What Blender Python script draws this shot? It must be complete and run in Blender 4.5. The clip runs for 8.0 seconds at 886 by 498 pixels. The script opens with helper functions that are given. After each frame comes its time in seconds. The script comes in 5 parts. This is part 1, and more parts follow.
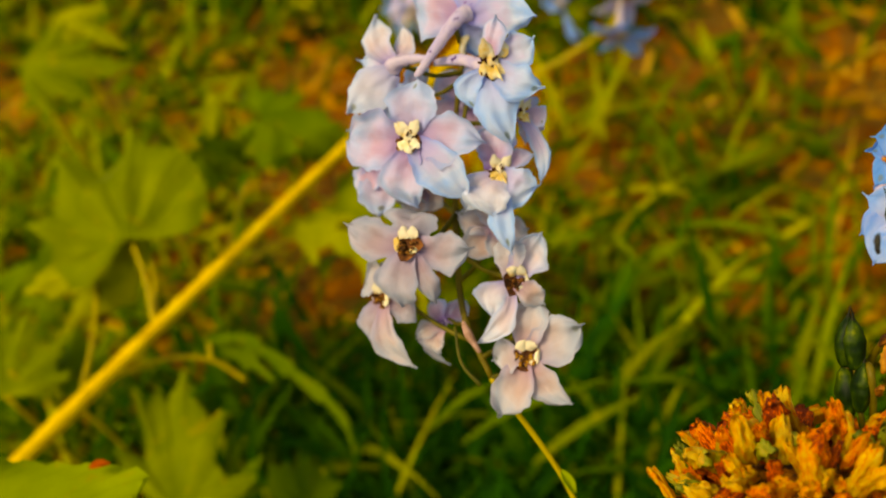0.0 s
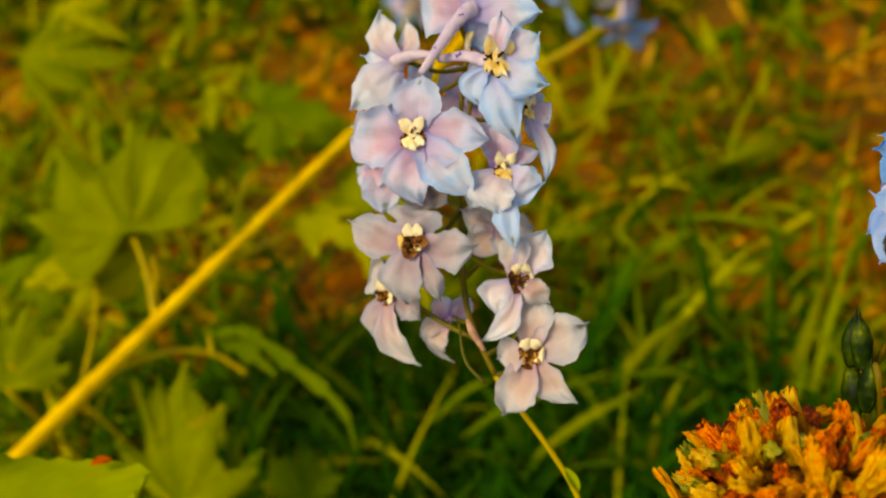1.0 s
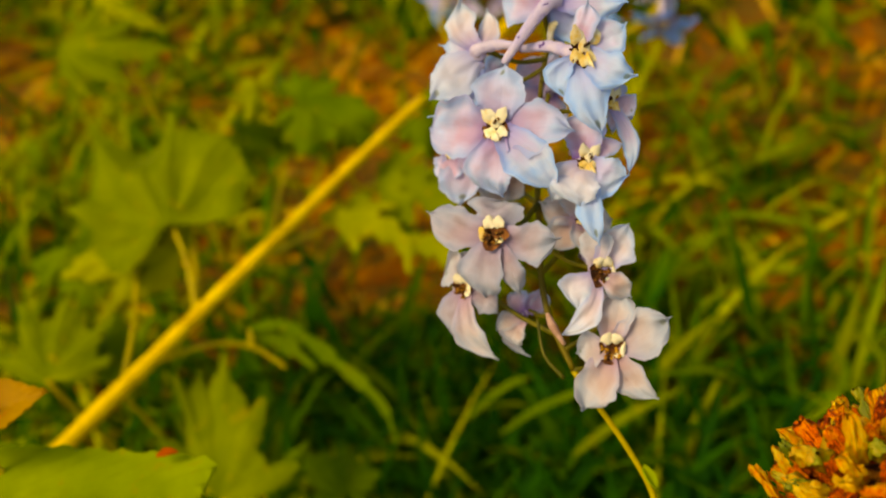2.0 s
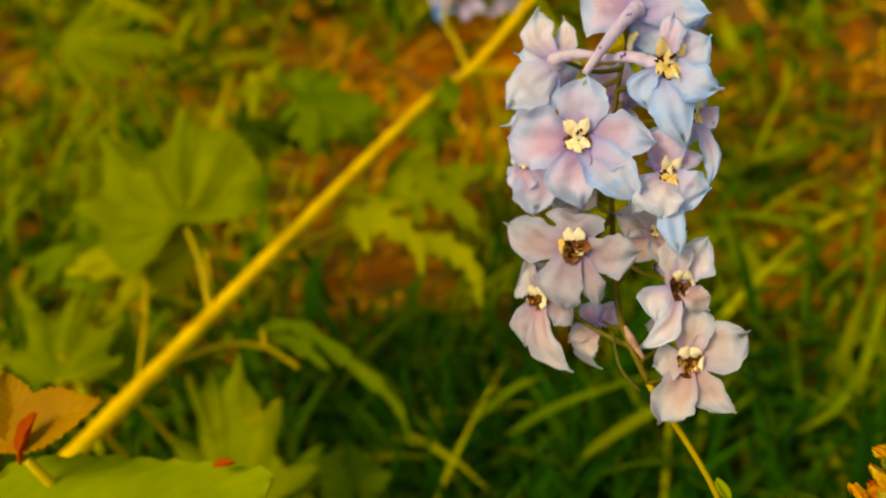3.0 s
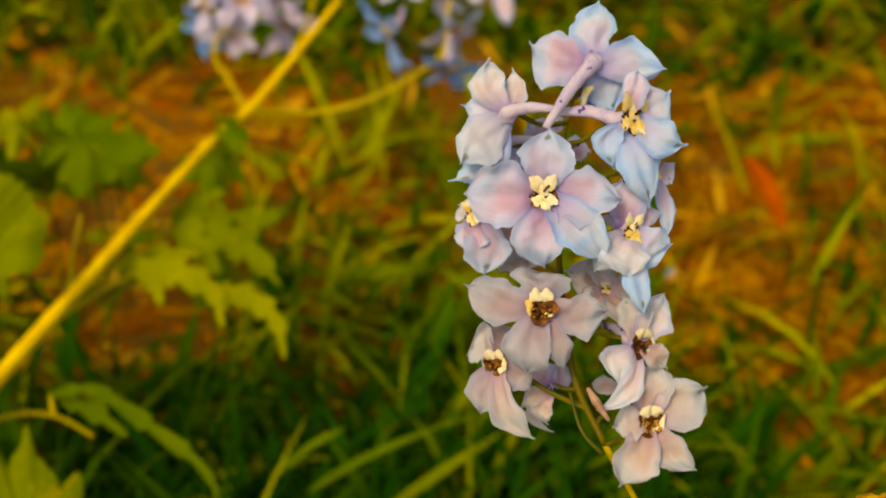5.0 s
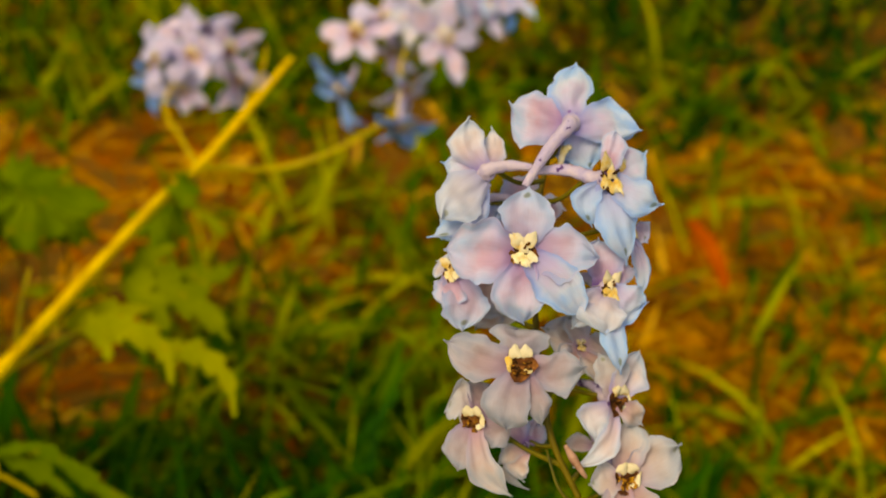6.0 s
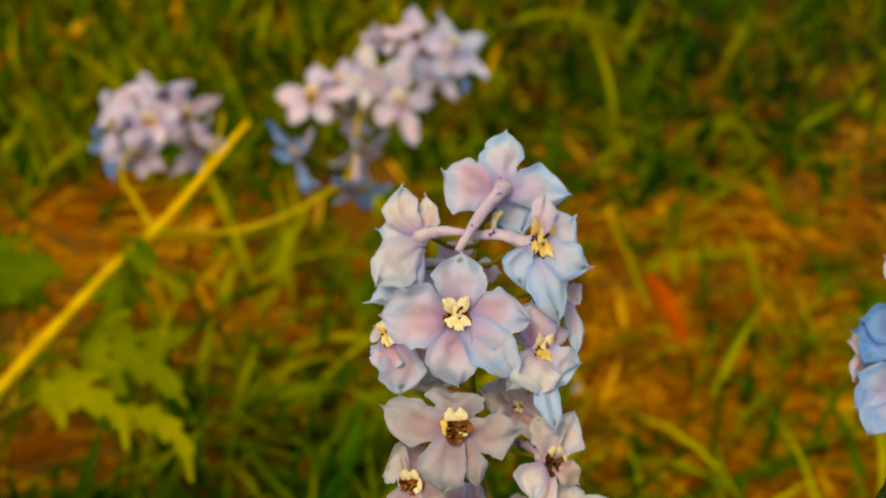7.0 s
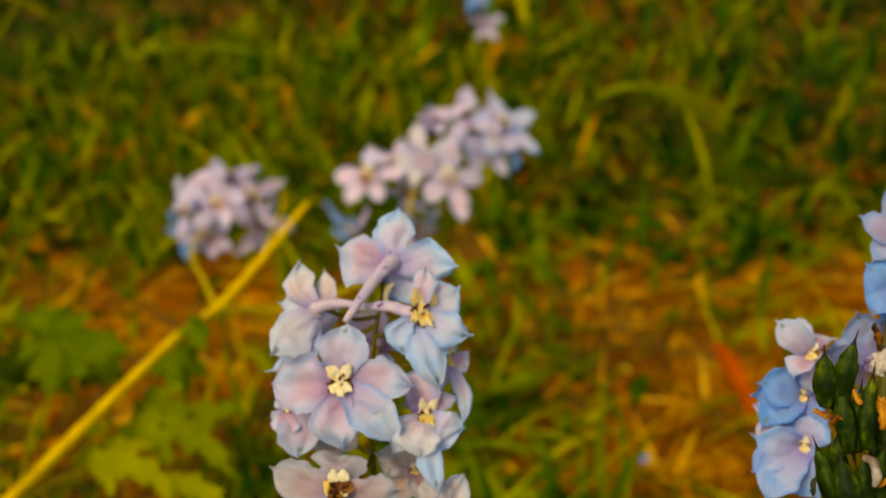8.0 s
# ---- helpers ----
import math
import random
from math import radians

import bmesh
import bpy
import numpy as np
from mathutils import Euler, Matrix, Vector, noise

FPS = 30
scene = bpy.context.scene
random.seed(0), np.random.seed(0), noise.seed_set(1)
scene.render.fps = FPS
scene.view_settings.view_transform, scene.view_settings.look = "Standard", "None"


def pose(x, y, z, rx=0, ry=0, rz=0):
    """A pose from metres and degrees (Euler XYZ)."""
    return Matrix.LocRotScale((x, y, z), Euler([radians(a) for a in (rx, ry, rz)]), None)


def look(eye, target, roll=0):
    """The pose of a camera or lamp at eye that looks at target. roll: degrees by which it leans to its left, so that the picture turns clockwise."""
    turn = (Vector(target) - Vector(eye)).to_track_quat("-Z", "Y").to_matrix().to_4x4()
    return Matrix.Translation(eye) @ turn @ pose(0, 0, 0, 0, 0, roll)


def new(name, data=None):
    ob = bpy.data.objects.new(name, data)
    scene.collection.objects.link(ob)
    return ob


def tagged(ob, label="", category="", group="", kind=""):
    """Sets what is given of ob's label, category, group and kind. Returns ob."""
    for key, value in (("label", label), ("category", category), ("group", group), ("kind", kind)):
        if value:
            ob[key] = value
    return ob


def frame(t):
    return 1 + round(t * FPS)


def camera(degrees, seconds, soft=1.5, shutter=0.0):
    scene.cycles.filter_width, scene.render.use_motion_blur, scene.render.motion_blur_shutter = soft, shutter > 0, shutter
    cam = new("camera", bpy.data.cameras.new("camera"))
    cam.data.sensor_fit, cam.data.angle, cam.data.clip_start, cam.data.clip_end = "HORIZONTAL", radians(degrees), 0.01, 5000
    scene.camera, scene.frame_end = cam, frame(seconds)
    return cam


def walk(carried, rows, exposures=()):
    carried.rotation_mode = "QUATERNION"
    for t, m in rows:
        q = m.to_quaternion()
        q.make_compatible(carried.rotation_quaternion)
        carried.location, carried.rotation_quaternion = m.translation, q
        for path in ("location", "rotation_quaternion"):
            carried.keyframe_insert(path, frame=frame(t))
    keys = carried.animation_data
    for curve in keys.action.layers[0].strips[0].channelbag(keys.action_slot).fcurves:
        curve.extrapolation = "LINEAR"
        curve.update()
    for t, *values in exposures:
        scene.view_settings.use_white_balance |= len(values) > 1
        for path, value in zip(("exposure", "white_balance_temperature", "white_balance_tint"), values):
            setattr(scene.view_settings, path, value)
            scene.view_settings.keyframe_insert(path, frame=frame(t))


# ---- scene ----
cam = camera(42, 8.0, 1.7)
TONE = (0.20, 9300, 6)
PATH = [
    (0.0, pose(0.0899, -0.2384, 0.5566, 52.43, 9.41, 12.78)),
    (0.5, pose(0.0922, -0.2352, 0.5549, 52.02, 9.88, 12.61)),
    (1.0, pose(0.0880, -0.2363, 0.5574, 51.94, 9.26, 12.81)),
    (1.5, pose(0.0789, -0.2392, 0.5584, 51.97, 8.95, 13.09)),
    (1.7, pose(0.0754, -0.2391, 0.5569, 52.05, 9.18, 13.55)),
    (2.8, pose(0.0446, -0.2372, 0.5610, 51.35, 7.75, 12.43)),
    (3.0, pose(0.0381, -0.2391, 0.5631, 51.27, 7.39, 12.07)),
    (3.5, pose(0.0205, -0.2372, 0.5639, 50.94, 5.52, 9.56)),
    (4.0, pose(-0.0053, -0.2344, 0.5628, 50.69, 2.27, 4.09)),
    (4.5, pose(-0.0189, -0.2258, 0.5598, 50.00, 0.00, -0.00)),
    (5.0, pose(-0.0335, -0.2258, 0.5597, 52.29, -1.57, -1.27)),
    (5.2, pose(-0.0362, -0.2239, 0.5594, 52.97, -2.21, -2.55)),
    (6.3, pose(-0.0463, -0.2269, 0.5583, 56.21, -4.10, -3.86)),
    (6.5, pose(-0.0425, -0.2265, 0.5567, 56.78, -3.94, -4.48)),
    (7.0, pose(-0.0364, -0.2301, 0.5644, 58.24, -3.89, -5.41)),
    (7.5, pose(-0.0122, -0.2394, 0.5685, 58.91, -2.11, -3.84)),
    (8.0, pose(0.0337, -0.2498, 0.5756, 61.74, 0.98, 0.81)),
]
walk(cam, PATH, [(0.0, *TONE), (4.0, TONE[0] - 0.07, *TONE[1:]), (6.5, TONE[0] - 0.20, *TONE[1:]), (8.0, TONE[0] - 0.29, *TONE[1:])])
cam.data.dof.use_dof = True
cam.data.dof.focus_distance = 0.266
cam.data.dof.aperture_fstop = 12.0

# ---- light ----
world = bpy.data.worlds.new("world")
scene.world = world
world.use_nodes = True
wn = world.node_tree
sky = wn.nodes.new("ShaderNodeTexSky")
sky.sky_type = "NISHITA"
sky.sun_disc = False
sky.sun_elevation = radians(52)
sky.sun_rotation = radians(205)
sky.dust_density = 2.0
sky.air_density = 1.0
wn.links.new(sky.outputs["Color"], wn.nodes["Background"].inputs["Color"])
wn.nodes["Background"].inputs["Strength"].default_value = 0.14
sun = new("sun", bpy.data.lights.new("sun", "SUN"))
sun.data.energy = 2.4
sun.data.angle = radians(22)
sun.data.color = (1.0, 0.86, 0.68)
sun.matrix_world = look((-0.42 * 3, -0.45 * 3, 0.79 * 3), (0, 0, 0))

# ---- materials ----


def mat(name, rough=0.6):
    m = bpy.data.materials.new(name)
    m.use_nodes = True
    nt = m.node_tree
    b = nt.nodes["Principled BSDF"]
    b.inputs["Roughness"].default_value = rough
    b.inputs["Specular IOR Level"].default_value = 0.18
    return m, nt, b


def ramp(nt, stops, fac=None):
    r = nt.nodes.new("ShaderNodeValToRGB")
    el = r.color_ramp.elements
    while len(el) < len(stops):
        el.new(0.5)
    for e, (p, c) in zip(el, stops):
        e.position, e.color = p, (*c, 1)
    if fac is not None:
        nt.links.new(fac, r.inputs["Fac"])
    return r.outputs["Color"]


def tex(nt, scale, detail=4.0, rough=0.55, coord="Object", stretch=None):
    c = nt.nodes.new("ShaderNodeTexCoord").outputs[coord]
    if stretch:
        mp = nt.nodes.new("ShaderNodeMapping")
        mp.inputs["Scale"].default_value = stretch
        nt.links.new(c, mp.inputs["Vector"])
        c = mp.outputs["Vector"]
    n = nt.nodes.new("ShaderNodeTexNoise")
    n.inputs["Scale"].default_value = scale
    n.inputs["Detail"].default_value = detail
    n.inputs["Roughness"].default_value = rough
    nt.links.new(c, n.inputs["Vector"])
    return n.outputs["Fac"]


def math_node(nt, op, a, b=None):
    n = nt.nodes.new("ShaderNodeMath")
    n.operation = op
    for k, v in enumerate((a, b)):
        if v is None:
            continue
        if isinstance(v, (int, float)):
            n.inputs[k].default_value = v
        else:
            nt.links.new(v, n.inputs[k])
    return n.outputs[0]


def mix(nt, fac, a, b, how="MIX"):
    n = nt.nodes.new("ShaderNodeMix")
    n.data_type, n.blend_type = "RGBA", how
    for k, v in ((0, fac), (6, a), (7, b)):
        if isinstance(v, (int, float)):
            n.inputs[k].default_value = v
        elif isinstance(v, tuple):
            n.inputs[k].default_value = (*v, 1)
        else:
            nt.links.new(v, n.inputs[k])
    return n.outputs[2]


def bump(nt, bsdf, height, strength=0.3, dist=0.001):
    n = nt.nodes.new("ShaderNodeBump")
    n.inputs["Strength"].default_value = strength
    n.inputs["Distance"].default_value = dist
    nt.links.new(height, n.inputs["Height"])
    nt.links.new(n.outputs[0], bsdf.inputs["Normal"])


def thin(m, nt, b, colour, amount):
    """Lets light through a thin leaf or petal."""
    tr = nt.nodes.new("ShaderNodeBsdfTranslucent")
    mx = nt.nodes.new("ShaderNodeMixShader")
    mx.inputs[0].default_value = amount
    nt.links.new(colour, tr.inputs["Color"])
    nt.links.new(b.outputs[0], mx.inputs[1])
    nt.links.new(tr.outputs[0], mx.inputs[2])
    nt.links.new(mx.outputs[0], nt.nodes["Material Output"].inputs["Surface"])


def uv(nt):
    n = nt.nodes.new("ShaderNodeUVMap")
    n.uv_map = "grow"
    s = nt.nodes.new("ShaderNodeSeparateXYZ")
    nt.links.new(n.outputs[0], s.inputs[0])
    return s.outputs[0], s.outputs[1]


def rnd(nt):
    return nt.nodes.new("ShaderNodeObjectInfo").outputs["Random"]


def petal_material(name, mid, rim, base, spot):
    """A sepal: tinted middle, bluer rim, violet claw, fine veins and here and there an olive spot near its tip."""
    white = tuple(min(0.95, 0.5 * (p + q) + 0.12) for p, q in zip(mid, rim))
    m, nt, b = mat(name, 0.55)
    u, v = uv(nt)
    across = math_node(nt, "SUBTRACT", v, 0.5)
    side = math_node(nt, "MULTIPLY", math_node(nt, "ABSOLUTE", across), 2.0)
    far = math_node(nt, "MULTIPLY", math_node(nt, "MAXIMUM", math_node(nt, "POWER", side, 2.4), math_node(nt, "POWER", u, 3.2)), 0.85)
    cloud = tex(nt, 110, 3)
    far = math_node(nt, "ADD", far, math_node(nt, "MULTIPLY", math_node(nt, "SUBTRACT", cloud, 0.5), 1.9))
    pale = tuple(0.5 * p + 0.5 * q for p, q in zip(white, rim))
    col = ramp(nt, [(0.0, mid), (0.42, white), (0.82, rim), (1.0, pale)], far)
    col = mix(nt, math_node(nt, "MULTIPLY", math_node(nt, "POWER", math_node(nt, "SUBTRACT", 1.0, u), 3.5), 1.1), col, base)
    hue = ramp(nt, [(0.45, (0, 0, 0)), (0.95, (0.45, 0.45, 0.45))], rnd(nt))
    col = mix(nt, hue, col, rim)
    du = math_node(nt, "POWER", math_node(nt, "SUBTRACT", u, 0.85), 2.0)
    dv = math_node(nt, "POWER", math_node(nt, "MULTIPLY", across, 0.42), 2.0)
    dot = math_node(nt, "SQRT", math_node(nt, "ADD", math_node(nt, "ABSOLUTE", du), math_node(nt, "ABSOLUTE", dv)))
    mark = ramp(nt, [(0.028, (1, 1, 1)), (0.060, (0, 0, 0))], dot)
    some = math_node(nt, "GREATER_THAN", rnd(nt), 0.68)
    col = mix(nt, math_node(nt, "MULTIPLY", math_node(nt, "MULTIPLY", mark, some), 0.7), col, spot)
    vein = tex(nt, 1.0, 4, 0.65, "UV", (2.0, 26.0, 1.0))
    col = mix(nt, 0.13, col, ramp(nt, [(0.3, (0.40, 0.36, 0.58)), (0.6, (1, 1, 1))], vein), "MULTIPLY")
    nt.links.new(col, b.inputs["Base Color"])
    b.inputs["Sheen Weight"].default_value = 0.15
    bump(nt, b, vein, 0.25, 0.0004)
    thin(m, nt, b, col, 0.44)
    return m


PETAL = petal_material("petal_lavender", (0.77, 0.54, 0.65), (0.55, 0.70, 0.91), (0.35, 0.21, 0.56), (0.22, 0.24, 0.10))
PETAL_WHITE = petal_material("petal_white", (0.84, 0.71, 0.67), (0.62, 0.73, 0.86), (0.50, 0.40, 0.72), (0.37, 0.40, 0.26))
PETAL_PALE = petal_material("petal_pale", (0.73, 0.55, 0.45), (0.56, 0.62, 0.69), (0.58, 0.36, 0.50), (0.33, 0.36, 0.22))
# Mauve-grey of older florets, with the shade on them mixed into the colour.
PETAL_DULL = petal_material("petal_aged_shaded", (0.57, 0.43, 0.43), (0.46, 0.51, 0.60), (0.42, 0.28, 0.46), (0.28, 0.28, 0.16))
PETAL_SKY = petal_material("petal_sky", (0.82, 0.73, 0.88), (0.40, 0.67, 0.98), (0.40, 0.36, 0.74), (0.22, 0.26, 0.12))
PETAL_FAR = petal_material("petal_mauve", (0.92, 0.72, 0.80), (0.64, 0.68, 0.94), (0.48, 0.32, 0.62), (0.3, 0.3, 0.3))
# Violet-blue puts the bluish shade of turned-away petals into their colour.
PETAL_SHADE = petal_material("petal_blue_shade", (0.50, 0.42, 0.62), (0.28, 0.48, 0.80), (0.34, 0.28, 0.62), (0.22, 0.27, 0.16))
PETAL_PERI = petal_material("petal_periwinkle", (0.62, 0.62, 0.86), (0.24, 0.52, 0.95), (0.36, 0.32, 0.74), (0.30, 0.32, 0.10))
PETAL_BLUE = petal_material("petal_blue", (0.30, 0.53, 0.88), (0.10, 0.40, 0.88), (0.34, 0.32, 0.76), (0.22, 0.28, 0.26))


def plain(name, stops, scale, rough=0.6, stretch=None, relief=0.3, through_light=0.0, detail=4.0):
    m, nt, b = mat(name, rough)
    n = tex(nt, scale, detail, 0.6, "Object", stretch)
    r = rnd(nt)
    f = math_node(nt, "ADD", n, math_node(nt, "MULTIPLY", math_node(nt, "SUBTRACT", r, 0.5), 0.25))
    col = ramp(nt, stops, f)
    nt.links.new(col, b.inputs["Base Color"])
    bump(nt, b, n, relief, 0.0006)
    if through_light:
        thin(m, nt, b, col, through_light)
    return m


SPUR = plain("spur_skin", [(0.40, (0.12, 0.06, 0.22)), (0.43, (0.52, 0.45, 0.68)), (0.7, (0.70, 0.60, 0.70))], 300, 0.6, None, 0.7, 0.25, 3.0)
CREAM = plain("cream_inner_petal", [(0.36, (0.80, 0.56, 0.14)), (0.52, (0.84, 0.76, 0.50))], 260, 0.6, None, 0.3, 0.25)
BEARD = plain("yellow_inner_petal", [(0.32, (0.80, 0.54, 0.11)), (0.46, (0.90, 0.77, 0.38)), (0.60, (0.93, 0.86, 0.60))], 320, 0.65, None, 0.6, 0.2)
STAMEN = plain("brown_stamen", [(0.36, (0.035, 0.014, 0.003)), (0.52, (0.20, 0.075, 0.008)), (0.68, (0.75, 0.40, 0.03))], 420, 0.7)
THROAT = plain("brown_throat", [(0.35, (0.045, 0.014, 0.004)), (0.55, (0.20, 0.07, 0.012)), (0.7, (0.40, 0.18, 0.06))], 380, 0.8)
GREEN_STEM = plain("green_stem", [(0.3, (0.06, 0.06, 0.002)), (0.7, (0.17, 0.14, 0.004))], 130, 0.5, (1, 1, 0.3))
YELLOW_STEM = plain("yellow_stalk", [(0.25, (0.60, 0.36, 0.002)), (0.5, (0.84, 0.53, 0.003)), (0.75, (0.90, 0.64, 0.006))], 60, 0.5, None, 0.5)
WILTED = plain("wilted_petal", [(0.35, (0.28, 0.13, 0.06)), (0.6, (0.55, 0.32, 0.22))], 300, 0.7, None, 0.5, 0.2)
OLIVE = plain("dark_olive_stem", [(0.3, (0.05, 0.045, 0.0015)), (0.7, (0.15, 0.11, 0.003))], 130, 0.55)
BRANCH = plain("olive_branch", [(0.3, (0.38, 0.29, 0.003)), (0.7, (0.60, 0.42, 0.006))], 90, 0.55)


def leaf_material(name, dark, light, worn, rough=0.5, glow=0.3):
    m, nt, b = mat(name, rough)
    b.inputs["Specular IOR Level"].default_value = 0.08
    u, v = uv(nt)
    n = tex(nt, 45, 5)
    col = ramp(nt, [(0.3, dark), (0.68, light)], n)
    spots = tex(nt, 130, 3)
    col = mix(nt, ramp(nt, [(0.62, (0, 0, 0)), (0.72, (1, 1, 1))], spots), col, worn)
    vein = tex(nt, 1.0, 2, 0.5, "UV", (10.0, 4.0, 1.0))
    col = mix(nt, 0.15, col, ramp(nt, [(0.35, (0.5, 0.55, 0.4)), (0.6, (1, 1, 1))], vein), "MULTIPLY")
    hue = math_node(nt, "MULTIPLY", rnd(nt), 0.35)
    col = mix(nt, hue, col, light)
    nt.links.new(col, b.inputs["Base Color"])
    bump(nt, b, vein, 0.2, 0.0008)
    thin(m, nt, b, col, glow)
    return m


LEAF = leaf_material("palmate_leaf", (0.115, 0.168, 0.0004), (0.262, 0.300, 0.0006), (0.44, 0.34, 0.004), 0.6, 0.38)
# Dark and bright copies of the leaf carry shade and sun in their colour.
LEAF_DARK = leaf_material("leaf_painted_shaded", (0.0672, 0.144, 0.0005), (0.19, 0.264, 0.0008), (0.28, 0.24, 0.004), 0.7, 0.38)
LEAF_BRIGHT = leaf_material("leaf_painted_sunlit", (0.26, 0.30, 0.0006), (0.44, 0.42, 0.001), (0.5, 0.36, 0.004), 0.6, 0.4)
LEAF_FRONT = leaf_material("toothed_leaf", (0.22, 0.31, 0.002), (0.42, 0.50, 0.004), (0.45, 0.36, 0.02), 0.5, 0.4)
LEAF_RUST = leaf_material("rust_leaf", (0.34, 0.155, 0.002), (0.52, 0.27, 0.006), (0.58, 0.14, 0.01), 0.5, 0.35)
LEAF_RED = leaf_material("red_leaf", (0.42, 0.06, 0.001), (0.62, 0.125, 0.002), (0.4, 0.05, 0.002), 0.55, 0.35)


def pod_material():
    m, nt, b = mat("green_seed_pod", 0.5)
    u, v = uv(nt)
    n = tex(nt, 240, 4)
    rib = tex(nt, 1.0, 2, 0.5, "UV", (2.0, 5.0, 1.0))
    f = math_node(nt, "ADD", math_node(nt, "MULTIPLY", n, 0.5), math_node(nt, "MULTIPLY", rib, 0.5))
    seeds = math_node(nt, "SINE", math_node(nt, "MULTIPLY", u, 46.0))
    f = math_node(nt, "ADD", f, math_node(nt, "MULTIPLY", seeds, 0.009))
    col = ramp(nt, [(0.40, (0.004, 0.014, 0.0004)), (0.49, (0.012, 0.032, 0.0005)), (0.58, (0.045, 0.075, 0.001)), (0.69, (0.22, 0.24, 0.003))], f)
    col = mix(nt, math_node(nt, "GREATER_THAN", u, 0.80), col, (0.015, 0.015, 0.004))
    nt.links.new(col, b.inputs["Base Color"])
    b.inputs["Specular IOR Level"].default_value = 0.10
    bump(nt, b, f, 0.7, 0.0008)
    return m


POD = pod_material()


def husk_material():
    m, nt, b = mat("dried_petal", 0.45)
    u, v = uv(nt)
    n = tex(nt, 520, 8, 0.8)
    streak = tex(nt, 1.0, 3, 0.6, "UV", (3.0, 26.0, 1.0))
    f = math_node(nt, "ADD", math_node(nt, "MULTIPLY", n, 0.55), math_node(nt, "MULTIPLY", streak, 0.45))
    f = math_node(nt, "ADD", f, math_node(nt, "MULTIPLY", math_node(nt, "SUBTRACT", rnd(nt), 0.5), 0.22))
    # Dried orange; end stops paint shadowed folds and pale highlights into it.
    col = ramp(nt, [(0.38, (0.22, 0.026, 0.001)), (0.43, (0.80, 0.105, 0.001)), (0.48, (0.98, 0.25, 0.001)), (0.54, (0.99, 0.40, 0.003)), (0.61, (0.99, 0.62, 0.03))], f)
    low = math_node(nt, "MULTIPLY", math_node(nt, "SUBTRACT", 1.0, u), math_node(nt, "GREATER_THAN", rnd(nt), 0.6))
    col = mix(nt, math_node(nt, "MULTIPLY", low, 0.5), col, (0.30, 0.24, 0.006))
    nt.links.new(col, b.inputs["Base Color"])
    bump(nt, b, f, 1.0, 0.0013)
    thin(m, nt, b, col, 0.16)
    return m


HUSK = husk_material()
HUSK_GREEN = plain("half_dried_bud", [(0.3, (0.09, 0.12, 0.004)), (0.5, (0.26, 0.25, 0.008)), (0.66, (0.62, 0.28, 0.012))], 150, 0.55, (1, 1, 0.4), 0.6, 0.1, 5.0)
PAPER = plain("papery_petal", [(0.36, (0.16, 0.12, 0.08)), (0.62, (0.52, 0.47, 0.39))], 200, 0.7)
BRACT = plain("brown_bract", [(0.36, (0.05, 0.016, 0.002)), (0.5, (0.36, 0.12, 0.006)), (0.68, (0.62, 0.28, 0.02))], 300, 0.6, None, 0.8)
HUSK_DARK = plain("dark_husk", [(0.3, (0.02, 0.022, 0.016)), (0.7, (0.09, 0.08, 0.05))], 160, 0.6)


def blade_material(name, stops, glow=0.3):
    m, nt, b = mat(name, 0.7)
    b.inputs["Specular IOR Level"].default_value = 0.05
    g = nt.nodes.new("ShaderNodeNewGeometry").outputs["Random Per Island"]
    n = tex(nt, 22, 3)
    f = math_node(nt, "ADD", g, math_node(nt, "MULTIPLY", math_node(nt, "SUBTRACT", n, 0.5), 0.35))
    col = ramp(nt, stops, f)
    nt.links.new(col, b.inputs["Base Color"])
    thin(m, nt, b, col, glow)
    return m


GRASS = blade_material("grass_blades", [(0.05, (0.0092, 0.062, 0.0002)), (0.35, (0.0633, 0.161, 0.0003)), (0.7, (0.241, 0.31, 0.0004)), (0.95, (0.552, 0.521, 0.001))], 0.42)
# Greens darkened to hold the shade low in the sward and between far blades.
DEEP_GRASS = blade_material("shade_green_blades", [(0.05, (0.004, 0.042, 0.0002)), (0.6, (0.016, 0.092, 0.0003)), (0.9, (0.065, 0.145, 0.0004)), (0.98, (0.20, 0.22, 0.0006))], 0.28)
SHADE_GRASS = blade_material("undergrowth_shade_blades", [(0.05, (0.002, 0.026, 0.0002)), (0.6, (0.010, 0.055, 0.0003)), (0.9, (0.045, 0.10, 0.0004)), (0.98, (0.22, 0.24, 0.0006))], 0.28)
# Straw colours; the palest stop also paints in sparkles of light.
STRAW = blade_material("dry_straw", [(0.05, (0.12, 0.025, 0.0003)), (0.45, (0.38, 0.10, 0.0006)), (0.8, (0.58, 0.24, 0.002)), (0.97, (0.85, 0.48, 0.03))], 0.2)
PALE_STRAW = blade_material("pale_straw", [(0.05, (0.10, 0.032, 0.0004)), (0.5, (0.28, 0.094, 0.0008)), (0.95, (0.48, 0.21, 0.005))], 0.2)
WEED = blade_material("weed_leaves", [(0.1, (0.0138, 0.0744, 0.0002)), (0.5, (0.0862, 0.186, 0.0003)), (0.9, (0.345, 0.372, 0.0006))], 0.38)


